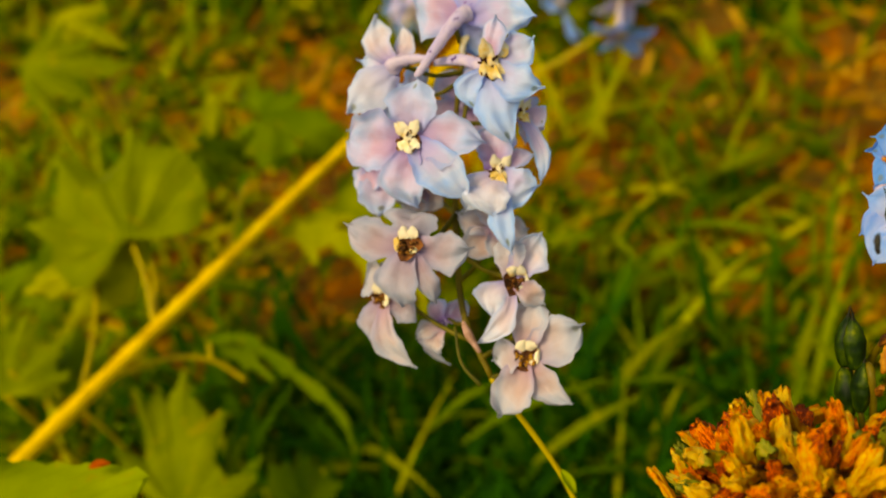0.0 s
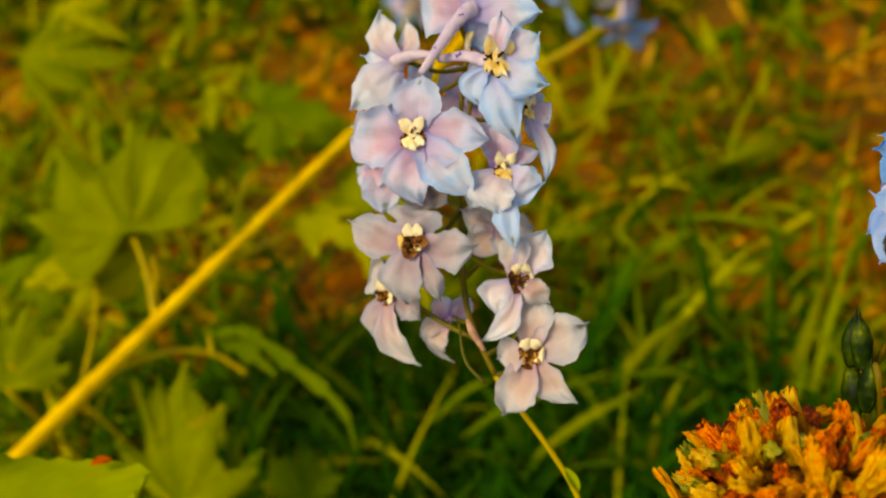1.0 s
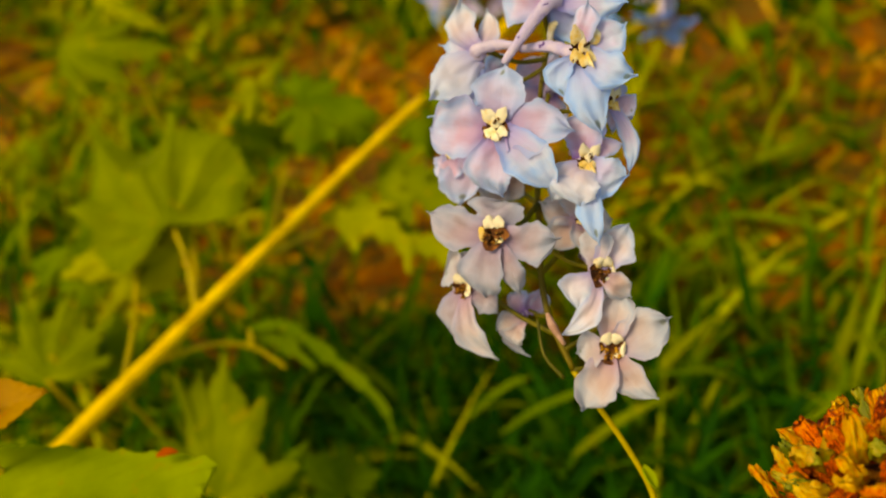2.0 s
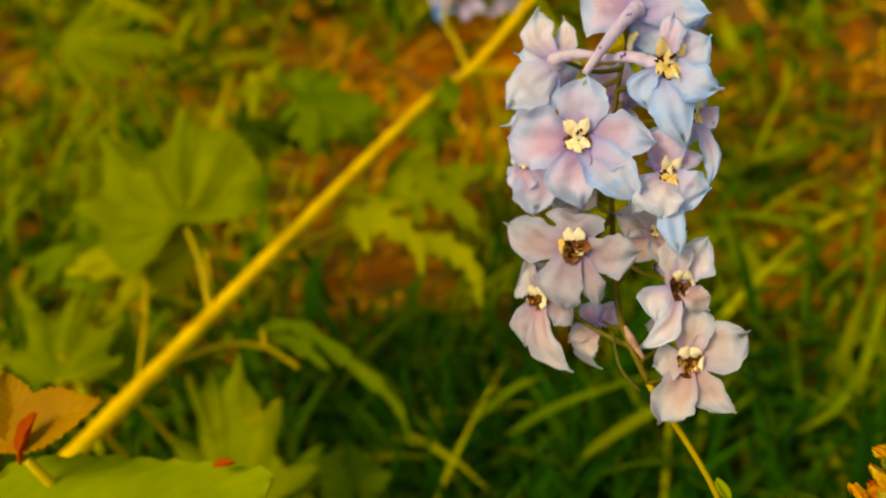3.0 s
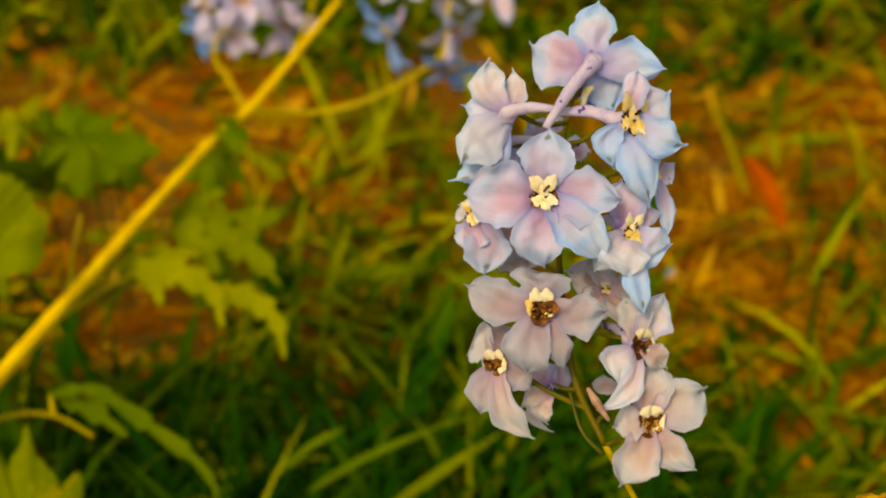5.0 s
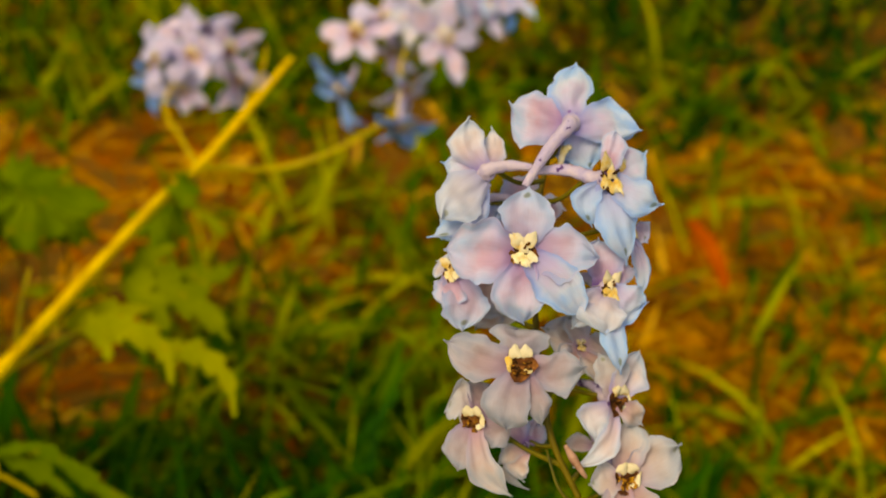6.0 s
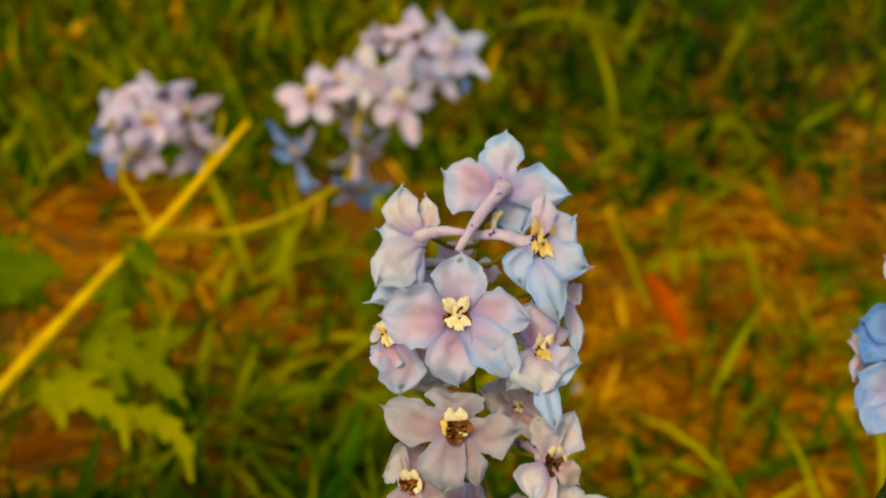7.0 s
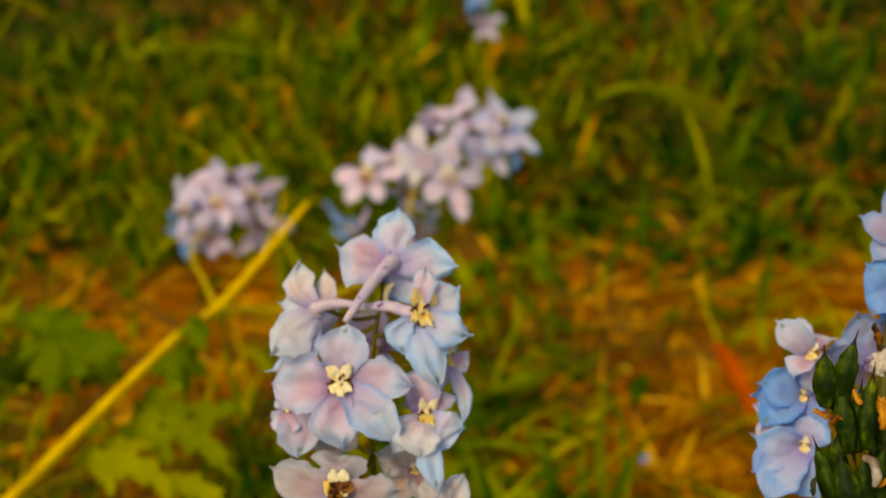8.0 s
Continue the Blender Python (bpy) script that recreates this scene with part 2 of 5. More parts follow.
def soil_material():
    m, nt, b = mat("thatch_soil", 0.95)
    big = tex(nt, 3.2, 4)
    fine = tex(nt, 60, 8, 0.7)
    f = math_node(nt, "ADD", math_node(nt, "MULTIPLY", big, 0.7), math_node(nt, "MULTIPLY", fine, 0.45))
    col = ramp(nt, [(0.38, (0.05, 0.035, 0.001)), (0.52, (0.17, 0.085, 0.002)), (0.68, (0.30, 0.115, 0.003)), (0.82, (0.44, 0.19, 0.006))], f)
    nt.links.new(col, b.inputs["Base Color"])
    bump(nt, b, fine, 0.9, 0.01)
    return m


SOIL = soil_material()

# ---- builders ----


def empty(name, at):
    ob = new(name)
    ob.location = at
    ob.empty_display_size = 0.02
    return ob


def settle(ob, parent, m=None):
    """Hangs ob under parent and keeps its place in the world."""
    base = Matrix.Identity(4)
    p = parent
    while p is not None:
        base = p.matrix_basis @ base
        p = p.parent
    ob.parent = parent
    ob.matrix_basis = base.inverted() @ (m if m is not None else ob.matrix_basis)
    return ob


def mesh_of(name, verts, faces, material, uvs=None, smooth=True):
    me = bpy.data.meshes.new(name)
    me.from_pydata([tuple(v) for v in verts], [], faces)
    if uvs is not None:
        layer = me.uv_layers.new(name="grow")
        idx = np.empty(len(me.loops), int)
        me.loops.foreach_get("vertex_index", idx)
        layer.data.foreach_set("uv", np.asarray(uvs, float)[idx].ravel())
    me.materials.append(material)
    if smooth:
        me.polygons.foreach_set("use_smooth", [True] * len(me.polygons))
    me.update()
    return me


def part(name, me, parent, m=None, label=""):
    ob = new(name, me)
    settle(ob, parent, m if m is not None else Matrix.Identity(4))
    if label:
        ob["label"] = label
    return ob


def shell(name, top, thick, material, uvs):
    """A closed thin sheet: top is an (n, k, 3) grid of points."""
    n, k, _ = top.shape
    du = np.gradient(top, axis=0)
    dv = np.gradient(top, axis=1)
    nor = np.cross(du, dv)
    nor /= np.linalg.norm(nor, axis=-1, keepdims=True) + 1e-12
    low = top - nor * thick
    flat = np.concatenate([top.reshape(-1, 3), low.reshape(-1, 3)])
    faces = []
    q = n * k
    for i in range(n - 1):
        for j in range(k - 1):
            a, b, c, d = i * k + j, i * k + j + 1, (i + 1) * k + j + 1, (i + 1) * k + j
            faces.append((a, d, c, b))
            faces.append((a + q, b + q, c + q, d + q))
    rim = [i * k for i in range(n)] + [(n - 1) * k + j for j in range(1, k)]
    rim += [i * k + k - 1 for i in range(n - 2, -1, -1)] + [j for j in range(k - 2, 0, -1)]
    r, e = len(rim), 2 * q
    for i in range(r):
        a, b = e + i, e + (i + 1) % r
        faces.append((a, b, b + r, a + r))
    both = rim + [i + q for i in rim]
    verts = np.concatenate([flat, flat[both]])
    u2 = np.concatenate([uvs.reshape(-1, 2)] * 2)
    u2 = np.concatenate([u2, u2[both]])
    return mesh_of(name, verts, faces, material, u2)


def spline(points, steps):
    """Points along a smooth curve through the given ones."""
    p = [Vector(a) for a in points]
    p = [p[0] * 2 - p[1]] + p + [p[-1] * 2 - p[-2]]
    out = []
    for i in range(1, len(p) - 2):
        for s in range(steps):
            t = s / steps
            a, b, c, d = p[i - 1], p[i], p[i + 1], p[i + 2]
            out.append(0.5 * ((2 * b) + (c - a) * t + (2 * a - 5 * b + 4 * c - d) * t * t + (3 * b - a - 3 * c + d) * t ** 3))
    out.append(p[-2])
    return out


def tube(name, points, radii, material, sides=10, steps=8, knots=0.0, seed=0):
    rs = random.Random(seed)
    path = spline(points, steps)
    n = len(path)
    rad = np.interp(np.linspace(0, 1, n), np.linspace(0, 1, len(radii)), radii)
    verts, faces, uvs = [], [], []
    side = None
    for i, c in enumerate(path):
        t = (path[min(i + 1, n - 1)] - path[max(i - 1, 0)]).normalized()
        if side is None:
            side = t.orthogonal().normalized()
        side = (side - t * side.dot(t)).normalized()
        up = t.cross(side)
        r = rad[i] * (1 + knots * rs.uniform(-1, 1))
        for k in range(sides):
            a = 2 * math.pi * k / sides
            rr = r * (1 + 0.06 * math.cos(3 * a))
            verts.append(c + side * (rr * math.cos(a)) + up * (rr * math.sin(a)))
            uvs.append((i / n, k / sides))
    for i in range(n - 1):
        for k in range(sides):
            a, b = i * sides + k, i * sides + (k + 1) % sides
            faces.append((a, b, b + sides, a + sides))
    faces.append(tuple(range(sides))[::-1])
    faces.append(tuple((n - 1) * sides + k for k in range(sides)))
    return mesh_of(name, verts, faces, material, uvs)


def facing(at, ahead, roll=0.0, up=(0, 0, 1)):
    """A pose whose +Z looks along ahead and whose +Y is as near to up as can be."""
    z = Vector(ahead).normalized()
    x = Vector(up).cross(z)
    if x.length < 1e-3:
        x = Vector((1, 0, 0))
    x.normalize()
    y = z.cross(x)
    m = Matrix((x, y, z)).transposed().to_4x4()
    return Matrix.Translation(at) @ m @ pose(0, 0, 0, 0, 0, roll)


def lobes_mesh(name, rows, s, rs, material):
    """Small domed, crinkled petals joined into one mesh. rows: centre x, y, radii, turn, height and tilt, in millimetres."""
    verts, faces, uvs = [], [], []
    for cx, cy, rx, ry, turn, z0, tilt in rows:
        ph, co, si = rs.uniform(0, 6), math.cos(radians(turn)), math.sin(radians(turn))
        for side in (0, 1):
            q = len(verts)
            for i in range(5):
                for j in range(16):
                    a, u = 6.2832 * j / 16, (i + 0.02) / 4
                    k = u * (1 + 0.14 * math.sin(3 * a + ph) + 0.10 * math.sin(5 * a + 2 * ph) + 0.07 * rs.uniform(-1, 1) * u)
                    ex, ey = rx * k * math.cos(a), ry * k * math.sin(a)
                    x, y = cx + ex * co - ey * si, cy + ex * si + ey * co
                    z = z0 + tilt * ey - 0.5 * u * u + 0.30 * math.sin(2 * a + ph) * u * u - side * 0.22
                    verts.append((x * s * 0.001, y * s * 0.001, z * s * 0.001))
                    uvs.append((u, j / 16))
            for i in range(4):
                for j in range(16):
                    a, b = q + i * 16 + j, q + i * 16 + (j + 1) % 16
                    f = (a, a + 16, b + 16, b)
                    faces.append(f if side == 0 else f[::-1])
    return mesh_of(name, verts, faces, material, uvs)


def anther_mesh(spots, s, rs):
    """Brown anthers on short filaments. spots: angle, radius, height and size of each, in degrees and millimetres."""
    verts, faces = [], []
    for deg, r, h, w in spots:
        a = radians(deg)
        c = Vector((math.cos(a) * r, math.sin(a) * r, h))
        lean = rs.uniform(0, 3.14)
        n0 = len(verts)
        for k in range(6):
            q = 6.2832 * k / 6
            dx, dy = math.cos(q) * w * 1.5, math.sin(q) * w * 0.8
            verts.append((c + Vector((dx * math.cos(lean) - dy * math.sin(lean), dx * math.sin(lean) + dy * math.cos(lean), 0))) * (s * 0.001))
        verts.append((c + Vector((0, 0, w * 0.9))) * (s * 0.001))
        verts.append(Vector((c.x * 0.4, c.y * 0.4, 0.2)) * (s * 0.001))
        for k in range(6):
            faces.append((n0 + k, n0 + (k + 1) % 6, n0 + 6))
            faces.append((n0 + (k + 1) % 6, n0 + k, n0 + 7))
    return mesh_of("anther", verts, faces, STAMEN)


def throat_mesh(r, s, rs):
    """The dark sunken middle of an older floret, a shallow bowl."""
    verts, faces = [(0, -0.3 * s * 0.001, 0.2 * s * 0.001)], []
    for i, (q, h) in enumerate(((0.5, 0.3), (1.0, 1.3))):
        for j in range(16):
            a = 6.2832 * j / 16
            k = r * q * (1 + 0.16 * math.sin(3 * a + 1) + 0.10 * rs.uniform(-1, 1))
            verts.append((k * math.cos(a) * s * 0.001, (k * math.sin(a) - 0.3) * s * 0.001, h * s * 0.001))
    for j in range(16):
        k = (j + 1) % 16
        faces += [(0, 1 + j, 1 + k), (1 + j, 17 + j, 17 + k, 1 + k)]
    return mesh_of("throat", verts, faces, THROAT)


def floret_eye(fl, m, s, rs, old=0):
    """The middle of a floret: two cream upper petals, two yellow bearded lower ones and the anthers round them.
    old: 0 for a fresh floret, 1 or -1 for a faded one with a brown throat, by the side to which its yellow petal hangs."""
    t = rs.uniform(-0.4, 0.4)
    if old:
        upper = [(-1.3 + t, 2.7, 1.6, 1.5, 25, 2.2, 0.25), (1.2 + t, 2.8, 1.5, 1.4, -20, 2.3, 0.25)]
        lower = [(2.9 * old, 0.0, 0.75, 1.9, -8 * old, 2.4, 0.1), (1.6, -1.6, 1.1, 0.8, 20, 2.0, 0.0)]
        spots = [(rs.uniform(150, 400), rs.uniform(0.8, 3.0), rs.uniform(1.2, 2.6), rs.uniform(0.25, 0.5)) for _ in range(22)]
        part("throat", throat_mesh(3.5, s, rs), fl, m, "dark brown throat")
    else:
        upper = [(-1.7 + t, 2.9, 1.7, 1.9, 32, 2.4, 0.25), (1.7 + t, 2.9, 1.6, 2.0, -32, 2.5, 0.25), (t, 1.0, 1.2, 1.7, 0, 2.2, 0.1)]
        lower = [(-1.7, -1.3, 1.5, 1.4, 30, 2.0, -0.1), (1.6, -1.2, 1.5, 1.4, -30, 2.1, -0.1), (0.2, -2.3, 1.5, 1.3, 0, 2.3, -0.2), (0.9 + t, -2.2, 0.35, 1.9, 25, 3.1, -0.1)]
        spots = [(rs.uniform(170, 370), rs.uniform(2.7, 3.7), rs.uniform(1.0, 1.8), rs.uniform(0.28, 0.5)) for _ in range(13)]
        spots += [(rs.uniform(60, 110), rs.uniform(0.6, 2.4), 3.0, 0.26) for _ in range(4)]
        part("throat", throat_mesh(2.8, s, rs), fl, m, "brown throat")
    part("inner_petal", lobes_mesh("inner_petal", upper, s, rs, CREAM), fl, m, "cream upper inner petals")
    part("beard", lobes_mesh("beard", lower, s, rs, BEARD), fl, m, "yellow bearded lower inner petals")
    tagged(part("anther", anther_mesh(spots, s, rs), fl, m, "brown anthers"), kind="stuff")


SPREAD = (90, 166, 14, 238, 304)


def floret(plant, at, ahead, roll, size, joint, rs, material=PETAL, open_=1.0, up=(0, 0, 1)):
    """One open floret with its spur, sepals, eye and stalk. joint: where the stalk meets the stem."""
    m = facing(at, ahead, roll, up)
    s = size
    sl = 0.0155 * s
    pts = [(0, 0, 0.0012 * s), (0, 0.001 * s, -0.004 * s), (0, sl * 0.18, -sl * 0.62), (0, sl * 0.455, -sl)]
    me = tube("floret", pts, [0.0030 * s, 0.0021 * s, 0.0016 * s, 0.0010 * s], SPUR, 6, 3)
    fl = part("floret", me, plant, m)
    c, z = m.translation, (m.to_3x3() @ Vector((0, 0, 1))).normalized()
    for k, ang in enumerate(SPREAD):
        a = radians(ang + rs.uniform(-8, 8))
        e = radians(rs.uniform(-6, 22) + (1 - open_) * 45)
        tip = m @ (Vector((math.cos(a) * math.cos(e), math.sin(a) * math.cos(e), math.sin(e))) * 0.0205 * s * rs.uniform(0.8, 1.3))
        sepal(fl, c, z, tip, 0.0094 * s * rs.uniform(0.85, 1.15), rs, material, rs.uniform(-0.0015, 0.0015), rs.uniform(-0.001, 0.002), rs.uniform(-14, 14), rs.uniform(0.55, 0.95), 1.0, k)
    floret_eye(fl, m @ Matrix.Translation((0, 0, 0.001 * s)), s * 1.15, rs, 1)
    if joint is not None:
        back = m @ Vector((0, -0.0006 * s, -0.003 * s))
        j = Vector(joint)
        mid = (back + j) / 2 + Vector((0, 0, -0.002 * s))
        inv = m.inverted()
        me = tube("pedicel", [inv @ back, inv @ mid, inv @ j], [0.0009, 0.0008, 0.0010], GREEN_STEM, 7, 5)
        part("pedicel", me, fl, m, "thin green flower stalk")
    return fl


def sepal_grid(ln, wide, rs, bow=0.0, arch=0.001, point=0.3, crimp=1.0, order=0):
    """The upper face of a sepal along +X: a narrow claw, a broad blade and a drawn-out point, with a soft fold and a wavy rim."""
    nu, nv = 25, 17
    top, uvs = np.zeros((nu, nv, 3)), np.zeros((nu, nv, 2))
    ph, seed, belly = rs.uniform(0, 6), rs.uniform(0, 90), rs.uniform(0.50, 0.66)
    cross, curl, nick = rs.uniform(-0.04, 0.18), rs.uniform(-0.22, 0.10), rs.uniform(-0.09, 0.09)
    roll = {1: rs.uniform(-0.22, 0.14), -1: rs.uniform(-0.22, 0.14)}
    full = rs.uniform(0.74, 0.88)
    start = 0.0010
    for i in range(nu):
        u = (i / (nu - 1)) ** 0.92
        if u < belly:
            w = 0.46 + 0.54 * math.sin(u / belly * math.pi / 2) ** 1.3
        else:
            q = (u - belly) / (1 - belly)
            rounded = 0.72 * math.sqrt(max(0.0, 1 - (q / full) ** 3.0)) + 0.28 * (1 - q)
            w = max(0.015, (1 - point) * rounded + point * (0.55 * (1 - q) + 0.45 * math.sqrt(max(0.0, 1 - (q / full) ** 1.7))))
        s = 4 * u * (1 - u)
        for j in range(nv):
            v = j / (nv - 1) * 2 - 1
            hand = 1 if v > 0 else -1
            rim = 1 + crimp * (0.26 * noise.noise(Vector((u * 4.0, 3.0 * hand, seed))) + 0.13 * noise.noise(Vector((u * 10.0, 3.0 * hand, seed)))) * abs(v)
            px = start + (ln - start) * u
            py = bow * s + wide / 2 * w * v * rim + nick * ln * max(0, u - 0.8) * 3
            pz = arch * s + 0.00035 * order * (1 - u)
            pz += wide * (cross * v * v * w - 0.020 * math.exp(-((v * 4.0) ** 2)) * min(1, 2 * (1 - u)))
            pz += wide * crimp * 0.16 * noise.noise(Vector((u * 2.4 + seed, v * 1.4, 1.0))) * min(1, u * 2.5)
            pz += wide * crimp * 0.030 * noise.noise(Vector((u * 6.5 + seed, v * 3.6, 7.0)))
            pz += wide * crimp * 0.075 * abs(v) ** 4 * math.sin(12 * u + ph + 2 * v) * u
            pz += wide * roll[hand] * abs(v) ** 3 * u * w
            pz += ln * curl * max(0, u - 0.72) ** 2 * 9
            top[i, j] = px, py, pz
            uvs[i, j] = u, (v + 1) / 2
    return top, uvs


def sepal(fl, c, z, tip, wide, rs, material, bow=0.0, arch=0.001, turn=0.0, point=0.3, crimp=1.0, order=0):
    """One sepal from the floret's middle c to its tip: a narrow claw, a broad blade and a drawn-out point, with a soft fold and a wavy rim.
    bow bends it sideways, arch towards the floret's face, turn rolls it about its length; point 0 is round with a nib, 1 is pointed."""
    x = Vector(tip) - c
    ln = x.length
    x.normalize()
    n0 = (z - x * z.dot(x)).normalized()
    n = Matrix.Rotation(radians(turn), 3, x) @ n0
    y = n.cross(x)
    m = Matrix.Translation(c) @ Matrix((x, y, n)).transposed().to_4x4()
    top, uvs = sepal_grid(ln, wide, rs, bow, arch, point, crimp, order)
    part("sepal", shell("sepal", top, 0.00013, material, uvs), fl, m)


def floret_base(plant, centre, ahead, size, joint, spur_end, up):
    """The spur and the stalk of a floret, under which its other parts hang."""
    m = facing(centre, ahead, 0, up)
    inv = m.inverted()
    c, s = Vector(centre), size
    z = Vector(ahead).normalized()
    end = Vector(spur_end) if spur_end is not None else c - z * 0.0155 * s + Vector(up) * 0.004 * s
    mid = c.lerp(end, 0.5) + Vector(up) * 0.0012 * s
    near = c - z * 0.003 * s
    pts = [inv @ (c + z * 0.0006 * s), inv @ near.lerp(c.lerp(end, 0.2), 0.5), inv @ mid, inv @ end]
    fl = part("floret", tube("floret", pts, [0.0026 * s, 0.0020 * s, 0.0016 * s, 0.0010 * s], SPUR, 12, 8, 0.10), plant, m)
    if joint is not None:
        start = c.lerp(end, 0.22)
        j = Vector(joint)
        low = (start + j) / 2 + Vector((0, 0, -0.0025 * s))
        part("pedicel", tube("pedicel", [inv @ start, inv @ low, inv @ j], [0.0007, 0.0006, 0.0008], GREEN_STEM, 7, 6), fl, m, "thin green flower stalk")
    return fl, m


def bloom(plant, centre, ahead, size, sepals, joint, rs, material=PETAL, spur_end=None, up=(0, 0, 1), eye=1.2, crimp=1.0):
    """A floret whose sepals reach given tips. sepals: rows of tip and width in millimetres."""
    fl, m = floret_base(plant, centre, ahead, size, joint, spur_end, up)
    for k, (tip, wide) in enumerate(sepals):
        sepal(fl, Vector(centre), Vector(ahead).normalized(), tip, wide * 0.00098, rs, material, rs.uniform(-0.001, 0.001), rs.uniform(0.0005, 0.002), rs.uniform(-10, 10), rs.uniform(0.35, 0.8), crimp, k)
    floret_eye(fl, m @ Matrix.Translation((0, 0, 0.001 * size)), size * eye, rs)
    return fl


def posed_bloom(plant, centre, ahead, size, sepals, joint, rs, spur_end, up, eye, old):
    """A floret from rows of angle round its face, lift out of it, length, width, bow and arch in millimetres, turn, point and material."""
    fl, m = floret_base(plant, centre, ahead, size, joint, spur_end, up)
    c, z = Vector(centre), Vector(ahead).normalized()
    for k, (deg, up_deg, ln, wide, bow, arch, turn, point, material) in enumerate(sepals):
        a, e = radians(deg), radians(up_deg)
        tip = m @ (Vector((math.cos(a) * math.cos(e), math.sin(a) * math.cos(e), math.sin(e))) * ln * 0.001)
        sepal(fl, c, z, tip, wide * 0.00110, rs, material, bow * 0.001, arch * 0.001, turn + rs.uniform(-9, 9), point, 1.0, k)
    floret_eye(fl, m @ Matrix.Translation((0, 0, 0.0008 * size)), size * eye, rs, old)
    return fl


def polar_leaf(name, size, lobes, depth, teeth, rs, material, droop=0.35, span=310, ribs=0.009, slim=0.0):
    """A palmate leaf round its petiole at the origin, middle lobe along +X, face towards +Z."""
    na, nr = 121, 9
    verts, uvs = np.zeros((nr, na, 3)), np.zeros((nr, na, 2))
    ph = rs.uniform(0, 6)
    lens = [rs.uniform(0.62, 1.15) for _ in range(lobes)]
    cuts = [rs.uniform(0.7, 1.25) for _ in range(lobes)]
    for k in range(na):
        f = k / (na - 1)
        a = radians(-span / 2 + span * f)
        x = (f + 0.05 * math.sin(6.28 * f * 2 + ph) * math.sin(math.pi * f)) * lobes
        li = min(int(x), lobes - 1)
        c = abs((x - li) * 2 - 1)
        prof = 1 - min(0.93, depth * cuts[li]) * c ** (1.15 - 0.6 * slim)
        prof *= lens[li] * (1 - 0.28 * abs(li - (lobes - 1) / 2) / max(1, (lobes - 1) / 2))
        prof += teeth * 2.2 * (abs(((x * 3.0 + 0.5) % 1) * 2 - 1) - 0.6) * (1 - 0.3 * c) + 0.10 * noise.noise(Vector((x * 1.7, ph, 3)))
        prof = max(0.06, prof)
        bend = 0.10 * math.sin(2 * a + ph)
        for i in range(nr):
            r = i / (nr - 1)
            rr = size * r * (prof * r + (1 - depth * 0.8) * (1 - r))
            z = size * (ribs * (1 - c) * math.sin(r * 2.6) - droop * r * r * (0.6 + 0.4 * math.cos(a + ph)) + bend * r * r + 0.10 * noise.noise(Vector((rr / size * 2.2 * math.cos(a) + ph, rr / size * 2.2 * math.sin(a), 2))) + 0.02 * math.sin(9 * a + 5 * r))
            verts[i, k] = rr * math.cos(a), rr * math.sin(a), z
            uvs[i, k] = r, x
    return shell(name, verts[:, ::-1], 0.0004, material, uvs[:, ::-1])


def lobed_leaf(name, lobes, body, teeth, rs, material, droop=0.12):
    """A palmate leaf with lobes of given angle, length and spread (degrees, millimetres, degrees), round its petiole at the origin."""
    na, nr = 181, 11
    verts, uvs = np.zeros((nr, na, 3)), np.zeros((nr, na, 2))
    ph = rs.uniform(0, 6)
    low, high = min(d - w for d, _, w in lobes), max(d + w for d, _, w in lobes)
    for k in range(na):
        deg = low + (high - low) * k / (na - 1)
        a = radians(deg)
        reach, rib = body * (0.55 + 0.45 * math.sin(math.pi * k / (na - 1))), 0.0
        for d, ln, w in lobes:
            q = max(0.0, 1 - abs(deg - d) / w)
            reach = max(reach, ln * (0.30 * q + 0.70 * q ** 0.6) if q else 0.0)
            rib = max(rib, q)
        reach *= 1 + teeth * (abs((deg * 0.16) % 1 * 2 - 1) - 0.5) + 0.06 * noise.noise(Vector((deg * 0.09, ph, 3)))
        for i in range(nr):
            r = i / (nr - 1)
            rr = reach * 0.001 * r
            z = body * 0.001 * (0.10 * rib * math.sin(r * 2.6) + 0.22 * noise.noise(Vector((rr * 38 * math.cos(a) + ph, rr * 38 * math.sin(a), 2)))) - droop * rr * r
            verts[i, k] = rr * math.cos(a), rr * math.sin(a), z
            uvs[i, k] = r, deg / 40
    return shell(name, verts[:, ::-1], 0.0004, material, uvs[:, ::-1])


def cut_leaf(lobes, material):
    """A deeply cut leaf: jagged ribbons along given lines, joined into one mesh."""
    verts, faces, uvs = [], [], []
    view = Vector((0.1, -0.55, 0.83))
    for points, wide in lobes:
        path = spline(points, 9)
        n = len(path)
        for i, p in enumerate(path):
            u = i / (n - 1)
            t = (path[min(i + 1, n - 1)] - path[max(i - 1, 0)]).normalized()
            side = t.cross(view).normalized()
            w = wide / 2 * (0.35 + 0.9 * math.sin(math.pi * min(1, 0.1 + u * 0.85))) * (1 - 0.8 * u ** 4)
            for k, v in ((0, -1), (1, 0), (2, 1)):
                tooth = 1 + 0.75 * (((i + 3 * k) % 6) / 5 - 0.4) if v else 0
                verts.append(p + side * (w * v * tooth) + t * (wide * 0.25 * abs(v) * (tooth - 0.7 if v else 0)) + view * (0.25 * w * abs(v)))
                uvs.append((u, k / 2))
        q = len(verts) - n * 3
        for i in range(n - 1):
            for k in range(2):
                a = q + i * 3 + k
                faces.append((a, a + 3, a + 4, a + 1))
    m = len(verts)
    nor = view * 0.0004
    verts += [v - nor for v in verts]
    faces += [tuple(i + m for i in f[::-1]) for f in faces]
    return mesh_of("leaf", verts, faces, material, uvs * 2)


